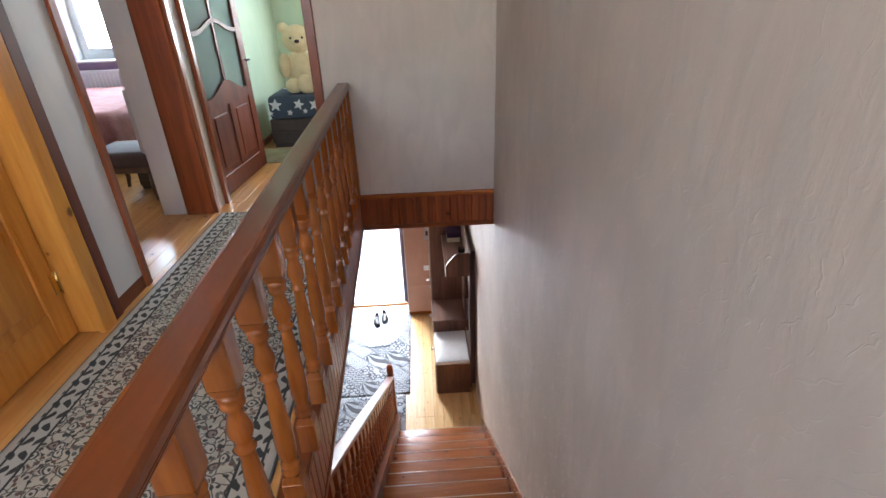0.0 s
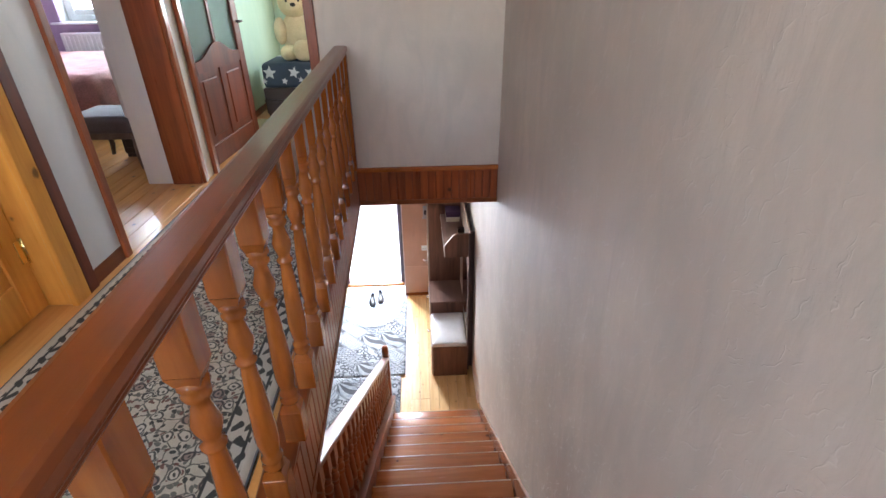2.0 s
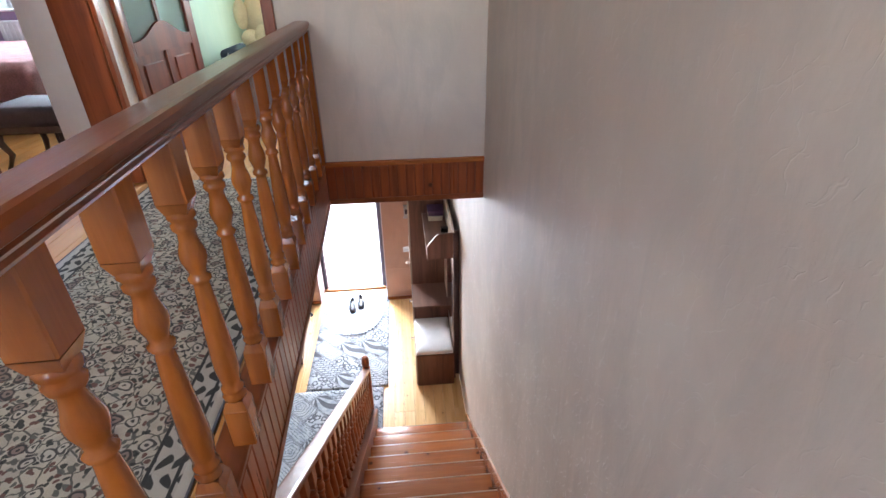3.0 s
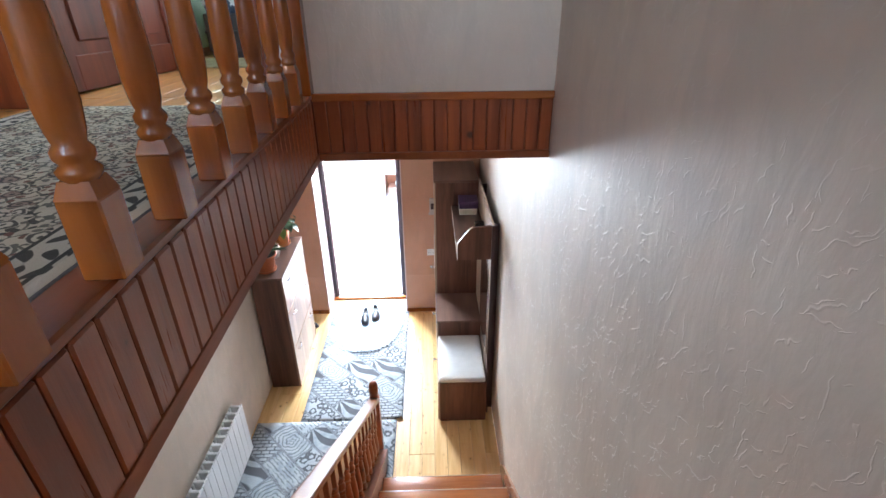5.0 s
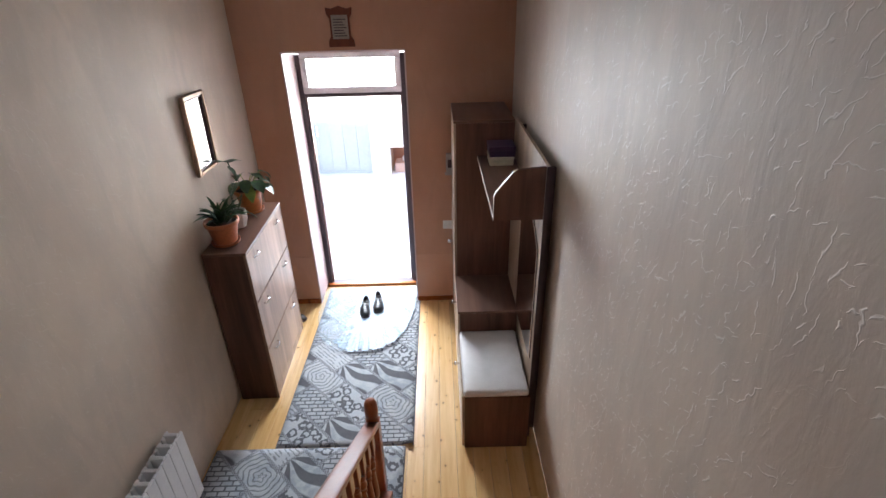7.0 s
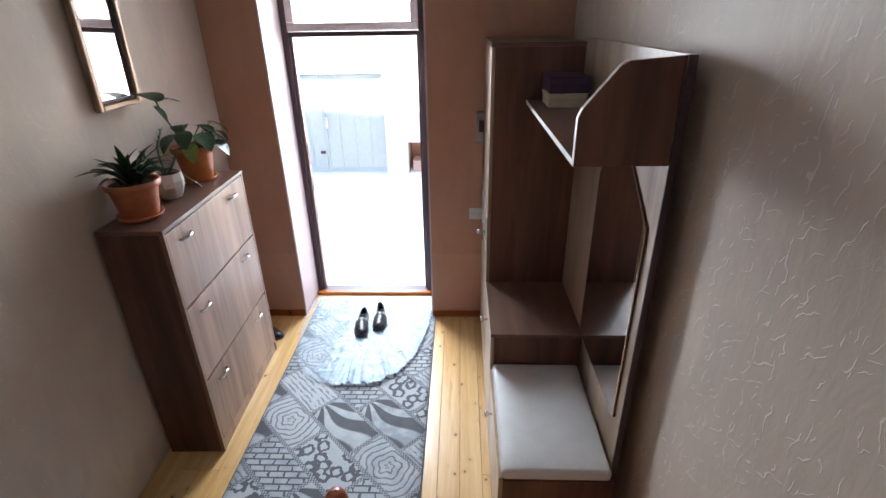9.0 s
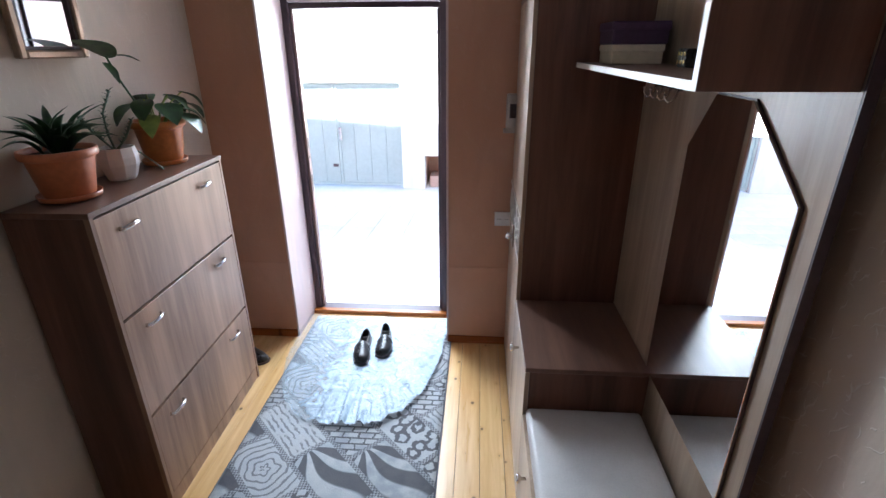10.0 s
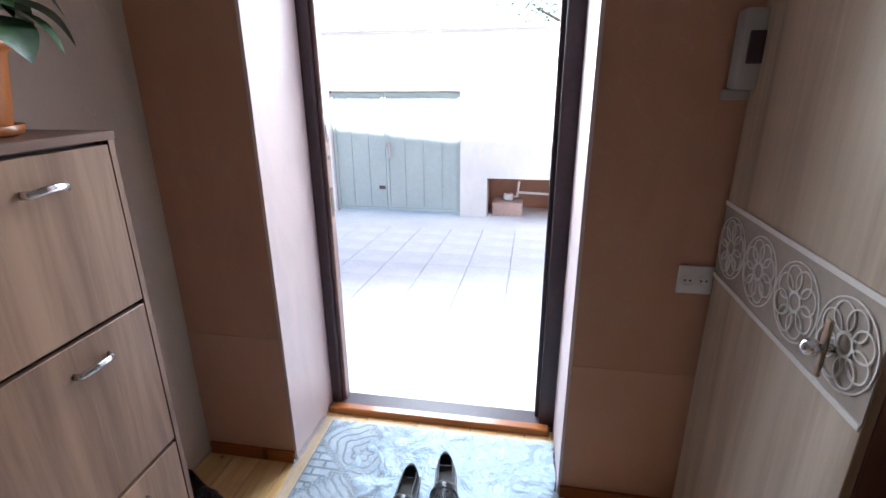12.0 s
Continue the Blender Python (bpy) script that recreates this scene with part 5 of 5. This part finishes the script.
part("rail", boxes((-0.019, 0.019, 0.11, L_ - 0.11, 0, 0.15), bevel=0.003), DARK_DOOR, gd)
part("rail", rail_arch(0.66, 0.74, 0.10), DARK_DOOR, gd, "bowed middle rail")
part("rail", boxes((-0.019, 0.019, 0.11, L_ - 0.11, 1.88, 2.0), bevel=0.003), DARK_DOOR, gd)
part("muntin", boxes((-0.012, 0.012, L_ / 2 - 0.022, L_ / 2 + 0.022, 0.78, 1.88), bevel=0.003), DARK_DOOR, gd)
bow = [(0.11 + (L_ - 0.22) * k / 20, 1.18 + 0.08 * (0.5 - 0.5 * math.cos(math.pi * k / 10)) ** 1.5) for k in range(21)]
bm = prism(bow + [(u, v + 0.034) for u, v in bow[::-1]], "x", -0.019, 0.019)
part("glazing_bar", bm, DARK_DOOR, gd)
part("muntin", boxes((-0.018, 0.018, L_ / 2 - 0.03, L_ / 2 + 0.03, 0.15, 0.66), bevel=0.003), DARK_DOOR, gd)
for y0, y1 in ((0.11, L_ / 2 - 0.03), (L_ / 2 + 0.03, L_ - 0.11)):
    part("panel", boxes((-0.008, 0.008, y0, y1, 0.15, 0.66)), DARK_DOOR, gd)
    part("raised_panel", boxes((-0.016, 0.016, y0 + 0.05, y1 - 0.05, 0.20, 0.61), bevel=0.012), DARK_DOOR, gd)
part("pane", boxes((-0.003, 0.003, 0.11, L_ - 0.11, 0.72, 1.90)), FROSTED, gd, "frosted glass pane")
hn = tube([(0.0, 0, 0), (0.045, 0, 0), (0.055, -0.02, 0), (0.055, -0.11, 0)], 0.008, 8)
part("handle", hn, STEEL_DARK, gd, "dark lever handle").location = (0.02, L_ - 0.05, 0.95)
gd.matrix_world = pose(-1.355, 3.60, UP + 0.01, 0, 0, -3.8)

# ---- child's room ----
chest = thing("dark_bench", -1.02, 5.52, UP, "dark brown wooden bench box against the wall", "bench")
DARKW = wood("dark_brown_wood", (0.035, 0.022, 0.02), (0.06, 0.04, 0.035), "x", 1.0, 0.4)
part("base", boxes((-0.32, 0.6, -0.30, 0.30, 0.0, 0.05)), DARKW, chest)
part("body", boxes((-0.33, 0.62, -0.32, 0.30, 0.05, 0.30), bevel=0.006), DARKW, chest)
part("ledge", boxes((-0.335, 0.625, -0.33, 0.30, 0.17, 0.19), bevel=0.004), DARKW, chest)
STARS = plain("navy_fabric", (0.045, 0.065, 0.10), 0.9, 0.0, 200, 0.15, 0.5)
STAR_W = plain("white_print", (0.62, 0.64, 0.66), 0.9, 0.0, 200, 0.06, 0.3)
cov = thing("star_cushion", -1.02, 5.52, UP + 0.30, "navy blue seat cushion with white stars", "cushion")
part("cover", boxes((-0.32, 0.61, -0.325, 0.30, 0.0, 0.24), bevel=0.045, segments=4), STARS, cov)
rng = random.Random(5)


def star(bm, cx, cz, r, y, turn):
    pts = []
    for k in range(10):
        a = turn + math.pi * k / 5
        rr = r if k % 2 == 0 else r * 0.45
        pts.append(bm.verts.new((cx + rr * math.sin(a), y, cz + rr * math.cos(a))))
    c = bm.verts.new((cx, y - 0.0005, cz))
    for k in range(10):
        bm.faces.new((pts[k - 1], pts[k], c))


for cx, cz, r in ((-0.24, 0.15, 0.07), (-0.30, 0.07, 0.03), (-0.10, 0.07, 0.035), (0.0, 0.15, 0.06), (0.06, 0.08, 0.03), (0.17, 0.14, 0.07), (0.28, 0.08, 0.045), (0.42, 0.15, 0.06)):
    bm = bmesh.new()
    star(bm, cx, cz, r, -0.3265, rng.uniform(-0.3, 0.3))
    part("star", bm, STAR_W, cov, "white star print")
bm = bmesh.new()
for cx, cy, r in ((-0.25, -0.22, 0.05), (-0.08, -0.12, 0.06), (0.1, -0.22, 0.05)):
    star(bm, cx, cy, r, -0.2405, 0.2)
bmesh.ops.rotate(bm, verts=bm.verts, matrix=Matrix.Rotation(radians(-90), 3, "X"))
for v in bm.verts:
    v.co = (v.co.x, -v.co.y, 0.2408)
part("star", bm, STAR_W, cov, "white star print")

PLUSH = plain("cream_plush", (0.66, 0.56, 0.36), 0.95, 0.0, 140, 0.12, 1.0)
teddy = bmesh.new()
T = (lambda *p: p)
for at, size in ((T(0, 0.02, 0.25), (0.17, 0.15, 0.24)), (T(0, -0.02, 0.58), (0.165, 0.15, 0.155)), (T(-0.14, 0.0, 0.70), (0.062, 0.04, 0.06)), (T(0.14, 0.0, 0.70), (0.062, 0.04, 0.06)), (T(0.01, -0.155, 0.545), (0.075, 0.055, 0.055)),
                 (T(-0.17, -0.06, 0.30), (0.07, 0.08, 0.14)), (T(0.18, -0.06, 0.30), (0.07, 0.08, 0.14)), (T(0.06, -0.24, 0.11), (0.115, 0.06, 0.115)), (T(0.14, -0.10, 0.08), (0.08, 0.17, 0.08)), (T(-0.10, -0.12, 0.08), (0.10, 0.15, 0.085))):
    blob(teddy, at, size, u=18, v=12)
for v in teddy.verts:
    v.co += v.normal * 0.0
    v.co.z = max(v.co.z, 0.002)
bear = link_mesh("teddy_bear", teddy, PLUSH)
tagged(bear, "large cream plush teddy bear sitting on the star cushion", "plush toy")
bear.matrix_world = pose(-1.00, 5.50, UP + 0.541, 0, 0, 8) @ Matrix.Scale(0.9, 4)
nose = plain("black_plastic", (0.012, 0.012, 0.012), 0.3)
bear.data.materials.append(nose)
bm = bmesh.new()
bm.from_mesh(bear.data)
before = set(bm.faces)
for at, size in (((0.01, -0.207, 0.565), (0.030, 0.014, 0.020)), ((-0.058, -0.158, 0.60), (0.013, 0.010, 0.013)), ((0.07, -0.158, 0.60), (0.013, 0.010, 0.013))):
    blob(bm, at, size, u=10, v=8)
for f in bm.faces:
    if f not in before:
        f.material_index = 1
bm.to_mesh(bear.data)
bm.free()
mat_small = thing("small_mat", -1.13, 4.95, UP, "small pale green and beige floor mat", "rug")
part("weave", boxes((-0.34, 0.5, -0.33, 0.2, 0.0, 0.012), bevel=0.004), plain("green_beige_weave", (0.34, 0.33, 0.22), 0.95, 0.0, 60, 0.3, 0.8), mat_small)

# ---- bedroom ----
win = thing("window_1", -3.30, 6.86, 4.12, "white bedroom window in the lilac wall", "window", kind="structure")
part("window_frame", boxes((-0.76, -0.69, -0.03, 0.03, 0.0, 1.48), (0.72, 0.79, -0.03, 0.03, 0.0, 1.48), (-0.69, 0.72, -0.03, 0.03, 0.0, 0.07), (-0.69, 0.72, -0.03, 0.03, 1.41, 1.48), (-0.02, 0.05, -0.03, 0.03, 0.07, 1.41), bevel=0.006), WHITE, win)
for x0, x1 in ((-0.69, -0.02), (0.05, 0.72)):
    sash = part("sash", boxes((x0, x0 + 0.06, -0.045, 0.0, 0.07, 1.41), (x1 - 0.06, x1, -0.045, 0.0, 0.07, 1.41), (x0 + 0.06, x1 - 0.06, -0.045, 0.0, 0.07, 0.13), (x0 + 0.06, x1 - 0.06, -0.045, 0.0, 1.35, 1.41), bevel=0.005), WHITE, win)
    pn = part("pane", boxes((x0 + 0.06, x1 - 0.06, -0.024, -0.018, 0.13, 1.35)), GLASS, sash)
    pn.visible_shadow = False
part("window_sill", boxes((-0.82, 0.85, -0.27, -0.03, -0.025, 0.0), bevel=0.006), WHITE, win)
# Unseen window frame added where the child's room lamp shines in.
win2 = thing("unseen_window_child", 0.10, 6.86, 4.11, "unseen white window added to light the child's room", "window", kind="structure")
part("window_frame", boxes((-0.55, -0.48, -0.03, 0.03, 0.0, 1.38), (0.48, 0.55, -0.03, 0.03, 0.0, 1.38), (-0.48, 0.48, -0.03, 0.03, 0.0, 0.07), (-0.48, 0.48, -0.03, 0.03, 1.31, 1.38), bevel=0.006), WHITE, win2)
# Added window, out of view, to account for the landing fill.
win3 = thing("unseen_window_landing", -0.25, -2.72, 4.31, "unseen white window added behind the landing for light", "window", kind="structure")
part("window_frame", boxes((-0.95, -0.88, -0.03, 0.03, 0.0, 1.38), (0.88, 0.95, -0.03, 0.03, 0.0, 1.38), (-0.88, 0.88, -0.03, 0.03, 0.0, 0.07), (-0.88, 0.88, -0.03, 0.03, 1.31, 1.38), bevel=0.006), WHITE, win3)

prad = thing("panel_radiator", -3.40, 6.65, UP + 0.12, "white panel radiator under the bedroom window", "radiator")
part("panel", boxes((-0.62, 0.62, -0.11, -0.03, 0.0, 0.62), bevel=0.012, segments=2), WHITE, prad)
for k in range(24):
    part("rib", boxes((-0.59 + k * 0.05, -0.57 + k * 0.05, -0.116, -0.108, 0.03, 0.59), bevel=0.002), WHITE, prad)
part("bracket", boxes((-0.4, -0.36, -0.03, -0.001, 0.1, 0.5), (0.36, 0.4, -0.03, -0.001, 0.1, 0.5)), WHITE, prad)

BED_W = plain("white_bedding", (0.72, 0.66, 0.66), 0.9, 0.0, 60, 0.06, 0.5)
BED_P = plain("pink_bedspread", (0.56, 0.27, 0.27), 0.9, 0.0, 90, 0.25, 0.8)
bed = thing("bed", -3.35, 5.35, UP, "bed with a rose pink bedspread and pale sheet", "bed")
part("base", boxes((-0.95, 0.72, -0.75, 0.75, 0.04, 0.30), bevel=0.01), DARKW, bed)
for sx in (-0.9, 0.67):
    for sy in (-0.7, 0.7):
        part("leg", boxes((sx - 0.03, sx + 0.03, sy - 0.03, sy + 0.03, 0.0, 0.04)), DARKW, bed)
part("mattress", boxes((-0.95, 0.74, -0.76, 0.76, 0.30, 0.52), bevel=0.04, segments=3), BED_W, bed)
bm = bmesh.new()
bmesh.ops.create_grid(bm, x_segments=40, y_segments=40, size=1)
for v in bm.verts:
    u, w = v.co.x, v.co.y
    x, y = u * 1.12 - 0.1, w * 1.08
    z = 0.555 + 0.01 * noise.noise(Vector((x * 5, y * 5, 1)))
    over = max(0, x - 0.76) + max(0, -0.78 - y)
    z -= over * 1.5
    if x > 0.76:
        x = 0.76 + 0.02 * math.sin(y * 30) + 0.03
    if y < -0.78:
        y = -0.80 + 0.02 * math.sin(x * 30)
    v.co = (x, y, max(z, 0.12))
for f in bm.faces:
    f.smooth = True
bmesh.ops.solidify(bm, geom=bm.faces[:], thickness=0.012)
part("bedspread", bm, BED_P, bed, "quilted rose pink bedspread")

GREYF = plain("taupe_upholstery", (0.10, 0.075, 0.075), 0.75, 0.0, 150, 0.15, 0.5)
LEGW = wood("grey_brown_wood", (0.10, 0.06, 0.045), (0.17, 0.11, 0.085), "z", 1.0, 0.4)
chair = thing("upholstered_chair", -2.09, 3.90, UP, "chair with a dark taupe cushioned seat and curved legs", "chair")
part("seat", boxes((-0.27, 0.22, -0.23, 0.23, 0.27, 0.40), bevel=0.045, segments=4), GREYF, chair)
part("seat_frame", boxes((-0.25, 0.21, -0.21, 0.21, 0.23, 0.28), bevel=0.008), LEGW, chair)
for sx, sy in ((-0.23, -0.19), (-0.23, 0.19), (0.19, -0.19), (0.19, 0.19)):
    part("leg", tube([(sx, sy, 0.25), (sx * 1.02, sy * 1.05, 0.18), (sx * 0.92, sy * 0.92, 0.09), (sx * 1.06, sy * 1.06, 0.0)], 0.026, 8, taper=0.6), LEGW, chair)
bk = boxes((0.17, 0.22, -0.21, 0.21, 0.36, 0.86), bevel=0.02, segments=3)
part("backrest", bk, PVC, chair, "pale backrest panel")

ns = thing("nightstand", -1.98, 4.18, UP, "dark low nightstand with a white dish", "nightstand")
part("body", boxes((-0.20, 0.24, -0.18, 0.18, 0.03, 0.30), bevel=0.006), DARKW, ns)
part("drawer", boxes((-0.17, 0.21, -0.19, -0.178, 0.08, 0.25), bevel=0.004), DARKW, ns)
part("foot", boxes((-0.19, 0.23, -0.17, 0.17, 0.0, 0.03)), DARKW, ns)
dish = thing("white_dish", -2.05, 4.10, UP + 0.30, "small glossy white dish on the nightstand", "dish")
part("bowl", lathe([(0.03, 0.0), (0.07, 0.025), (0.075, 0.03), (0.066, 0.03), (0.03, 0.008)], 20), WHITE, dish)

# ---- the yard ----
def paving():
    s = Shader("pale_paving", 0.8)
    v = s.coords()
    n = s.math("ADD", s.math("MULTIPLY", s.noise(v, 2.0, 4.0), 0.6), s.math("MULTIPLY", s.noise(v, 30, 3.0), 0.4))
    s.color(s.mix(s.span(n, 0.35, 0.65), (0.74, 0.73, 0.72), (0.84, 0.83, 0.82)))
    s.bump(n, 0.004, 0.6)
    return s.mat


PAVING = paving()
LIME = plaster("lime_washed_wall", (0.76, 0.745, 0.71), (0.84, 0.825, 0.79), 0.05, 0.8)
bm = bmesh.new()
ys = (7.10, 12.2, 60.0, 800.0)
zs = (-0.10, -0.45, -0.45, -0.45)
rows = [[bm.verts.new((x, y, z)) for x in (-800, -6, 6, 800)] for y, z in zip((-800,) + ys, (-0.5,) + zs)]
for a, b in zip(rows, rows[1:]):
    for k in range(3):
        bm.faces.new((a[k], a[k + 1], b[k + 1], b[k]))
bmesh.ops.recalc_face_normals(bm, faces=bm.faces[:])
for f in bm.faces:
    if f.normal.z < 0:
        f.normal_flip()
structure("ground", bm, PAVING, "pale paved yard sloping to the gate", "ground")
slabs = thing("yard_paving", -0.6, 7.16, -0.10, "pale stone slabs before the front door", "paving", kind="structure")
slab = mesh_of(boxes((-0.197, 0.197, -0.197, 0.197, -0.02, 0.012), bevel=0.004), PAVING, "slab")
tilt = math.degrees(math.atan2(0.35, 5.1))
for i in range(-5, 8):
    for j in range(0, 10):
        p = new("slab", slab)
        p.parent = slabs
        p.matrix_basis = pose(i * 0.4, 0.2 + j * 0.4, -(0.2 + j * 0.4) * 0.35 / 5.1, -tilt, 0, 0)

YW = 12.0
structure("yard_wall", boxes((-9.0, -3.10, YW, YW + 0.25, -0.5, 2.05), (-3.10, -1.22, YW, YW + 0.25, 1.30, 2.05), (-1.22, -0.84, YW, YW + 0.25, -0.5, 2.05), (-0.84, 0.16, YW, YW + 0.25, 0.13, 2.05), (0.16, 9.0, YW, YW + 0.25, -0.5, 2.05), (-3.10, -1.22, YW + 0.2, YW + 0.25, 1.2, 1.3)), LIME, "white rendered yard wall", "wall")
structure("yard_wall_side", boxes((3.2, 3.45, 7.1, YW, -0.5, 2.3), (-9.0, -8.75, 7.1, YW, -0.5, 2.3)), plaster("pink_render", (0.62, 0.47, 0.42), (0.68, 0.53, 0.48), 0.05, 0.8), "pinkish rendered side wall of the yard", "wall")
structure("wall_coping", boxes((-9.05, 9.05, YW - 0.05, YW + 0.30, 2.05, 2.10), bevel=0.01), LIME, "thin coping on the yard wall", "wall")
GATE = plain("grey_green_paint", (0.44, 0.52, 0.51), 0.5, 0.0, 20, 0.06, 0.2)
gate = thing("yard_gate", -2.16, YW + 0.10, -0.43, "grey-green sheet metal double gate in the yard wall", "gate")
for x0, x1 in ((-0.93, -0.16), (-0.15, 0.93)):
    gl = part("gate_leaf", boxes((x0, x1, -0.01, 0.01, 0.03, 1.70)), GATE, gate)
    part("leaf_frame", boxes((x0, x0 + 0.04, -0.03, -0.01, 0.03, 1.70), (x1 - 0.04, x1, -0.03, -0.01, 0.03, 1.70), (x0 + 0.04, x1 - 0.04, -0.03, -0.01, 0.03, 0.07), (x0 + 0.04, x1 - 0.04, -0.03, -0.01, 1.66, 1.70)), GATE, gl)
    n_ = round((x1 - x0) / 0.27)
    for k in range(1, n_):
        part("fold", boxes((x0 + (x1 - x0) * k / n_ - 0.008, x0 + (x1 - x0) * k / n_ + 0.008, -0.022, -0.01, 0.07, 1.66)), GATE, gl)
for x0, x1 in ((-0.945, -0.93), (0.93, 0.945)):
    part("gate_frame", boxes((x0, x1, -0.03, 0.01, 0.0, 1.73)), STEEL_EDGE, gate)
part("lock", boxes((-0.13, -0.08, -0.06, -0.03, 0.80, 1.02), bevel=0.005), CHROME, gate)
part("bolt", boxes((-0.27, -0.18, -0.05, -0.03, 0.35, 0.40), bevel=0.004), STEEL_DARK, gate)
structure("wall_niche", boxes((-0.90, 0.22, YW + 0.75, YW + 0.85, -0.55, 0.3), (-0.92, -0.84, YW + 0.25, YW + 0.85, -0.55, 0.3), (0.16, 0.24, YW + 0.25, YW + 0.85, -0.55, 0.3), (-0.92, 0.24, YW + 0.25, YW + 0.85, 0.13, 0.3)), SALMON, "brick-pink niche in the yard wall", "wall")
crate = thing("storage_crate", -0.55, YW + 0.35, -0.45, "pinkish box standing in the wall niche", "box")
part("carton", boxes((-0.22, 0.22, -0.18, 0.18, 0.0, 0.20), bevel=0.01), plain("pink_card", (0.55, 0.40, 0.34), 0.7), crate)
pump = thing("pump", -0.50, YW + 0.35, -0.25, "small pale pump on the box", "pump")
bm = boxes((-0.12, 0.02, -0.06, 0.06, 0.0, 0.10), bevel=0.02, segments=2)
part("motor", bm, WHITE, pump)
part("pipe", tube([(0.0, 0, 0.05), (0.08, 0, 0.06), (0.10, 0, 0.28)], 0.02, 8), WHITE, pump)
part("pipe", tube([(0.09, 0, 0.12), (0.4, 0, 0.11), (0.6, 0, 0.10)], 0.018, 8), WHITE, pump)

# ---- tree beyond the wall ----
BARK = plain("bark", (0.10, 0.075, 0.05), 0.9, 0.0, 20, 0.3, 1.0)
tree = thing("yard_tree", 0.9, 14.6, -0.45, "leafy tree standing beyond the yard wall", "tree")
trunk = tube([(0, 0, 0), (0.05, 0.02, 1.0), (0.0, 0.05, 2.0), (0.1, 0.0, 3.0), (0.15, 0.05, 4.2)], 0.14, 10, taper=0.3)
rng = random.Random(21)
ends = []
for k in range(11):
    a, z = k * 2.4, 1.6 + 0.22 * k
    l = rng.uniform(0.9, 1.5)
    e = Vector((math.cos(a) * l, math.sin(a) * l, z + rng.uniform(0.4, 1.0)))
    tube([(0.05, 0.03, z), (e.x * 0.5, e.y * 0.5, z + 0.25), e], 0.05, 6, trunk, 0.25)
    ends += [e, e * 0.75 + Vector((0, 0, z * 0.25))]
part("trunk", trunk, BARK, tree)
bm = bmesh.new()
for e in ends:
    for k in range(130):
        d = Vector((rng.gauss(0, 0.30), rng.gauss(0, 0.30), rng.gauss(0, 0.24)))
        p = e + d
        t = p + Vector((rng.uniform(-1, 1), rng.uniform(-1, 1), rng.uniform(-0.8, 0.3))) * 0.075
        blade(bm, p, t, 0.024, 0.004, folds=2)
tagged(part("crown", bm, leaf_material("tree_leaf", (0.05, 0.09, 0.02), (0.11, 0.16, 0.04)), tree), kind="stuff")
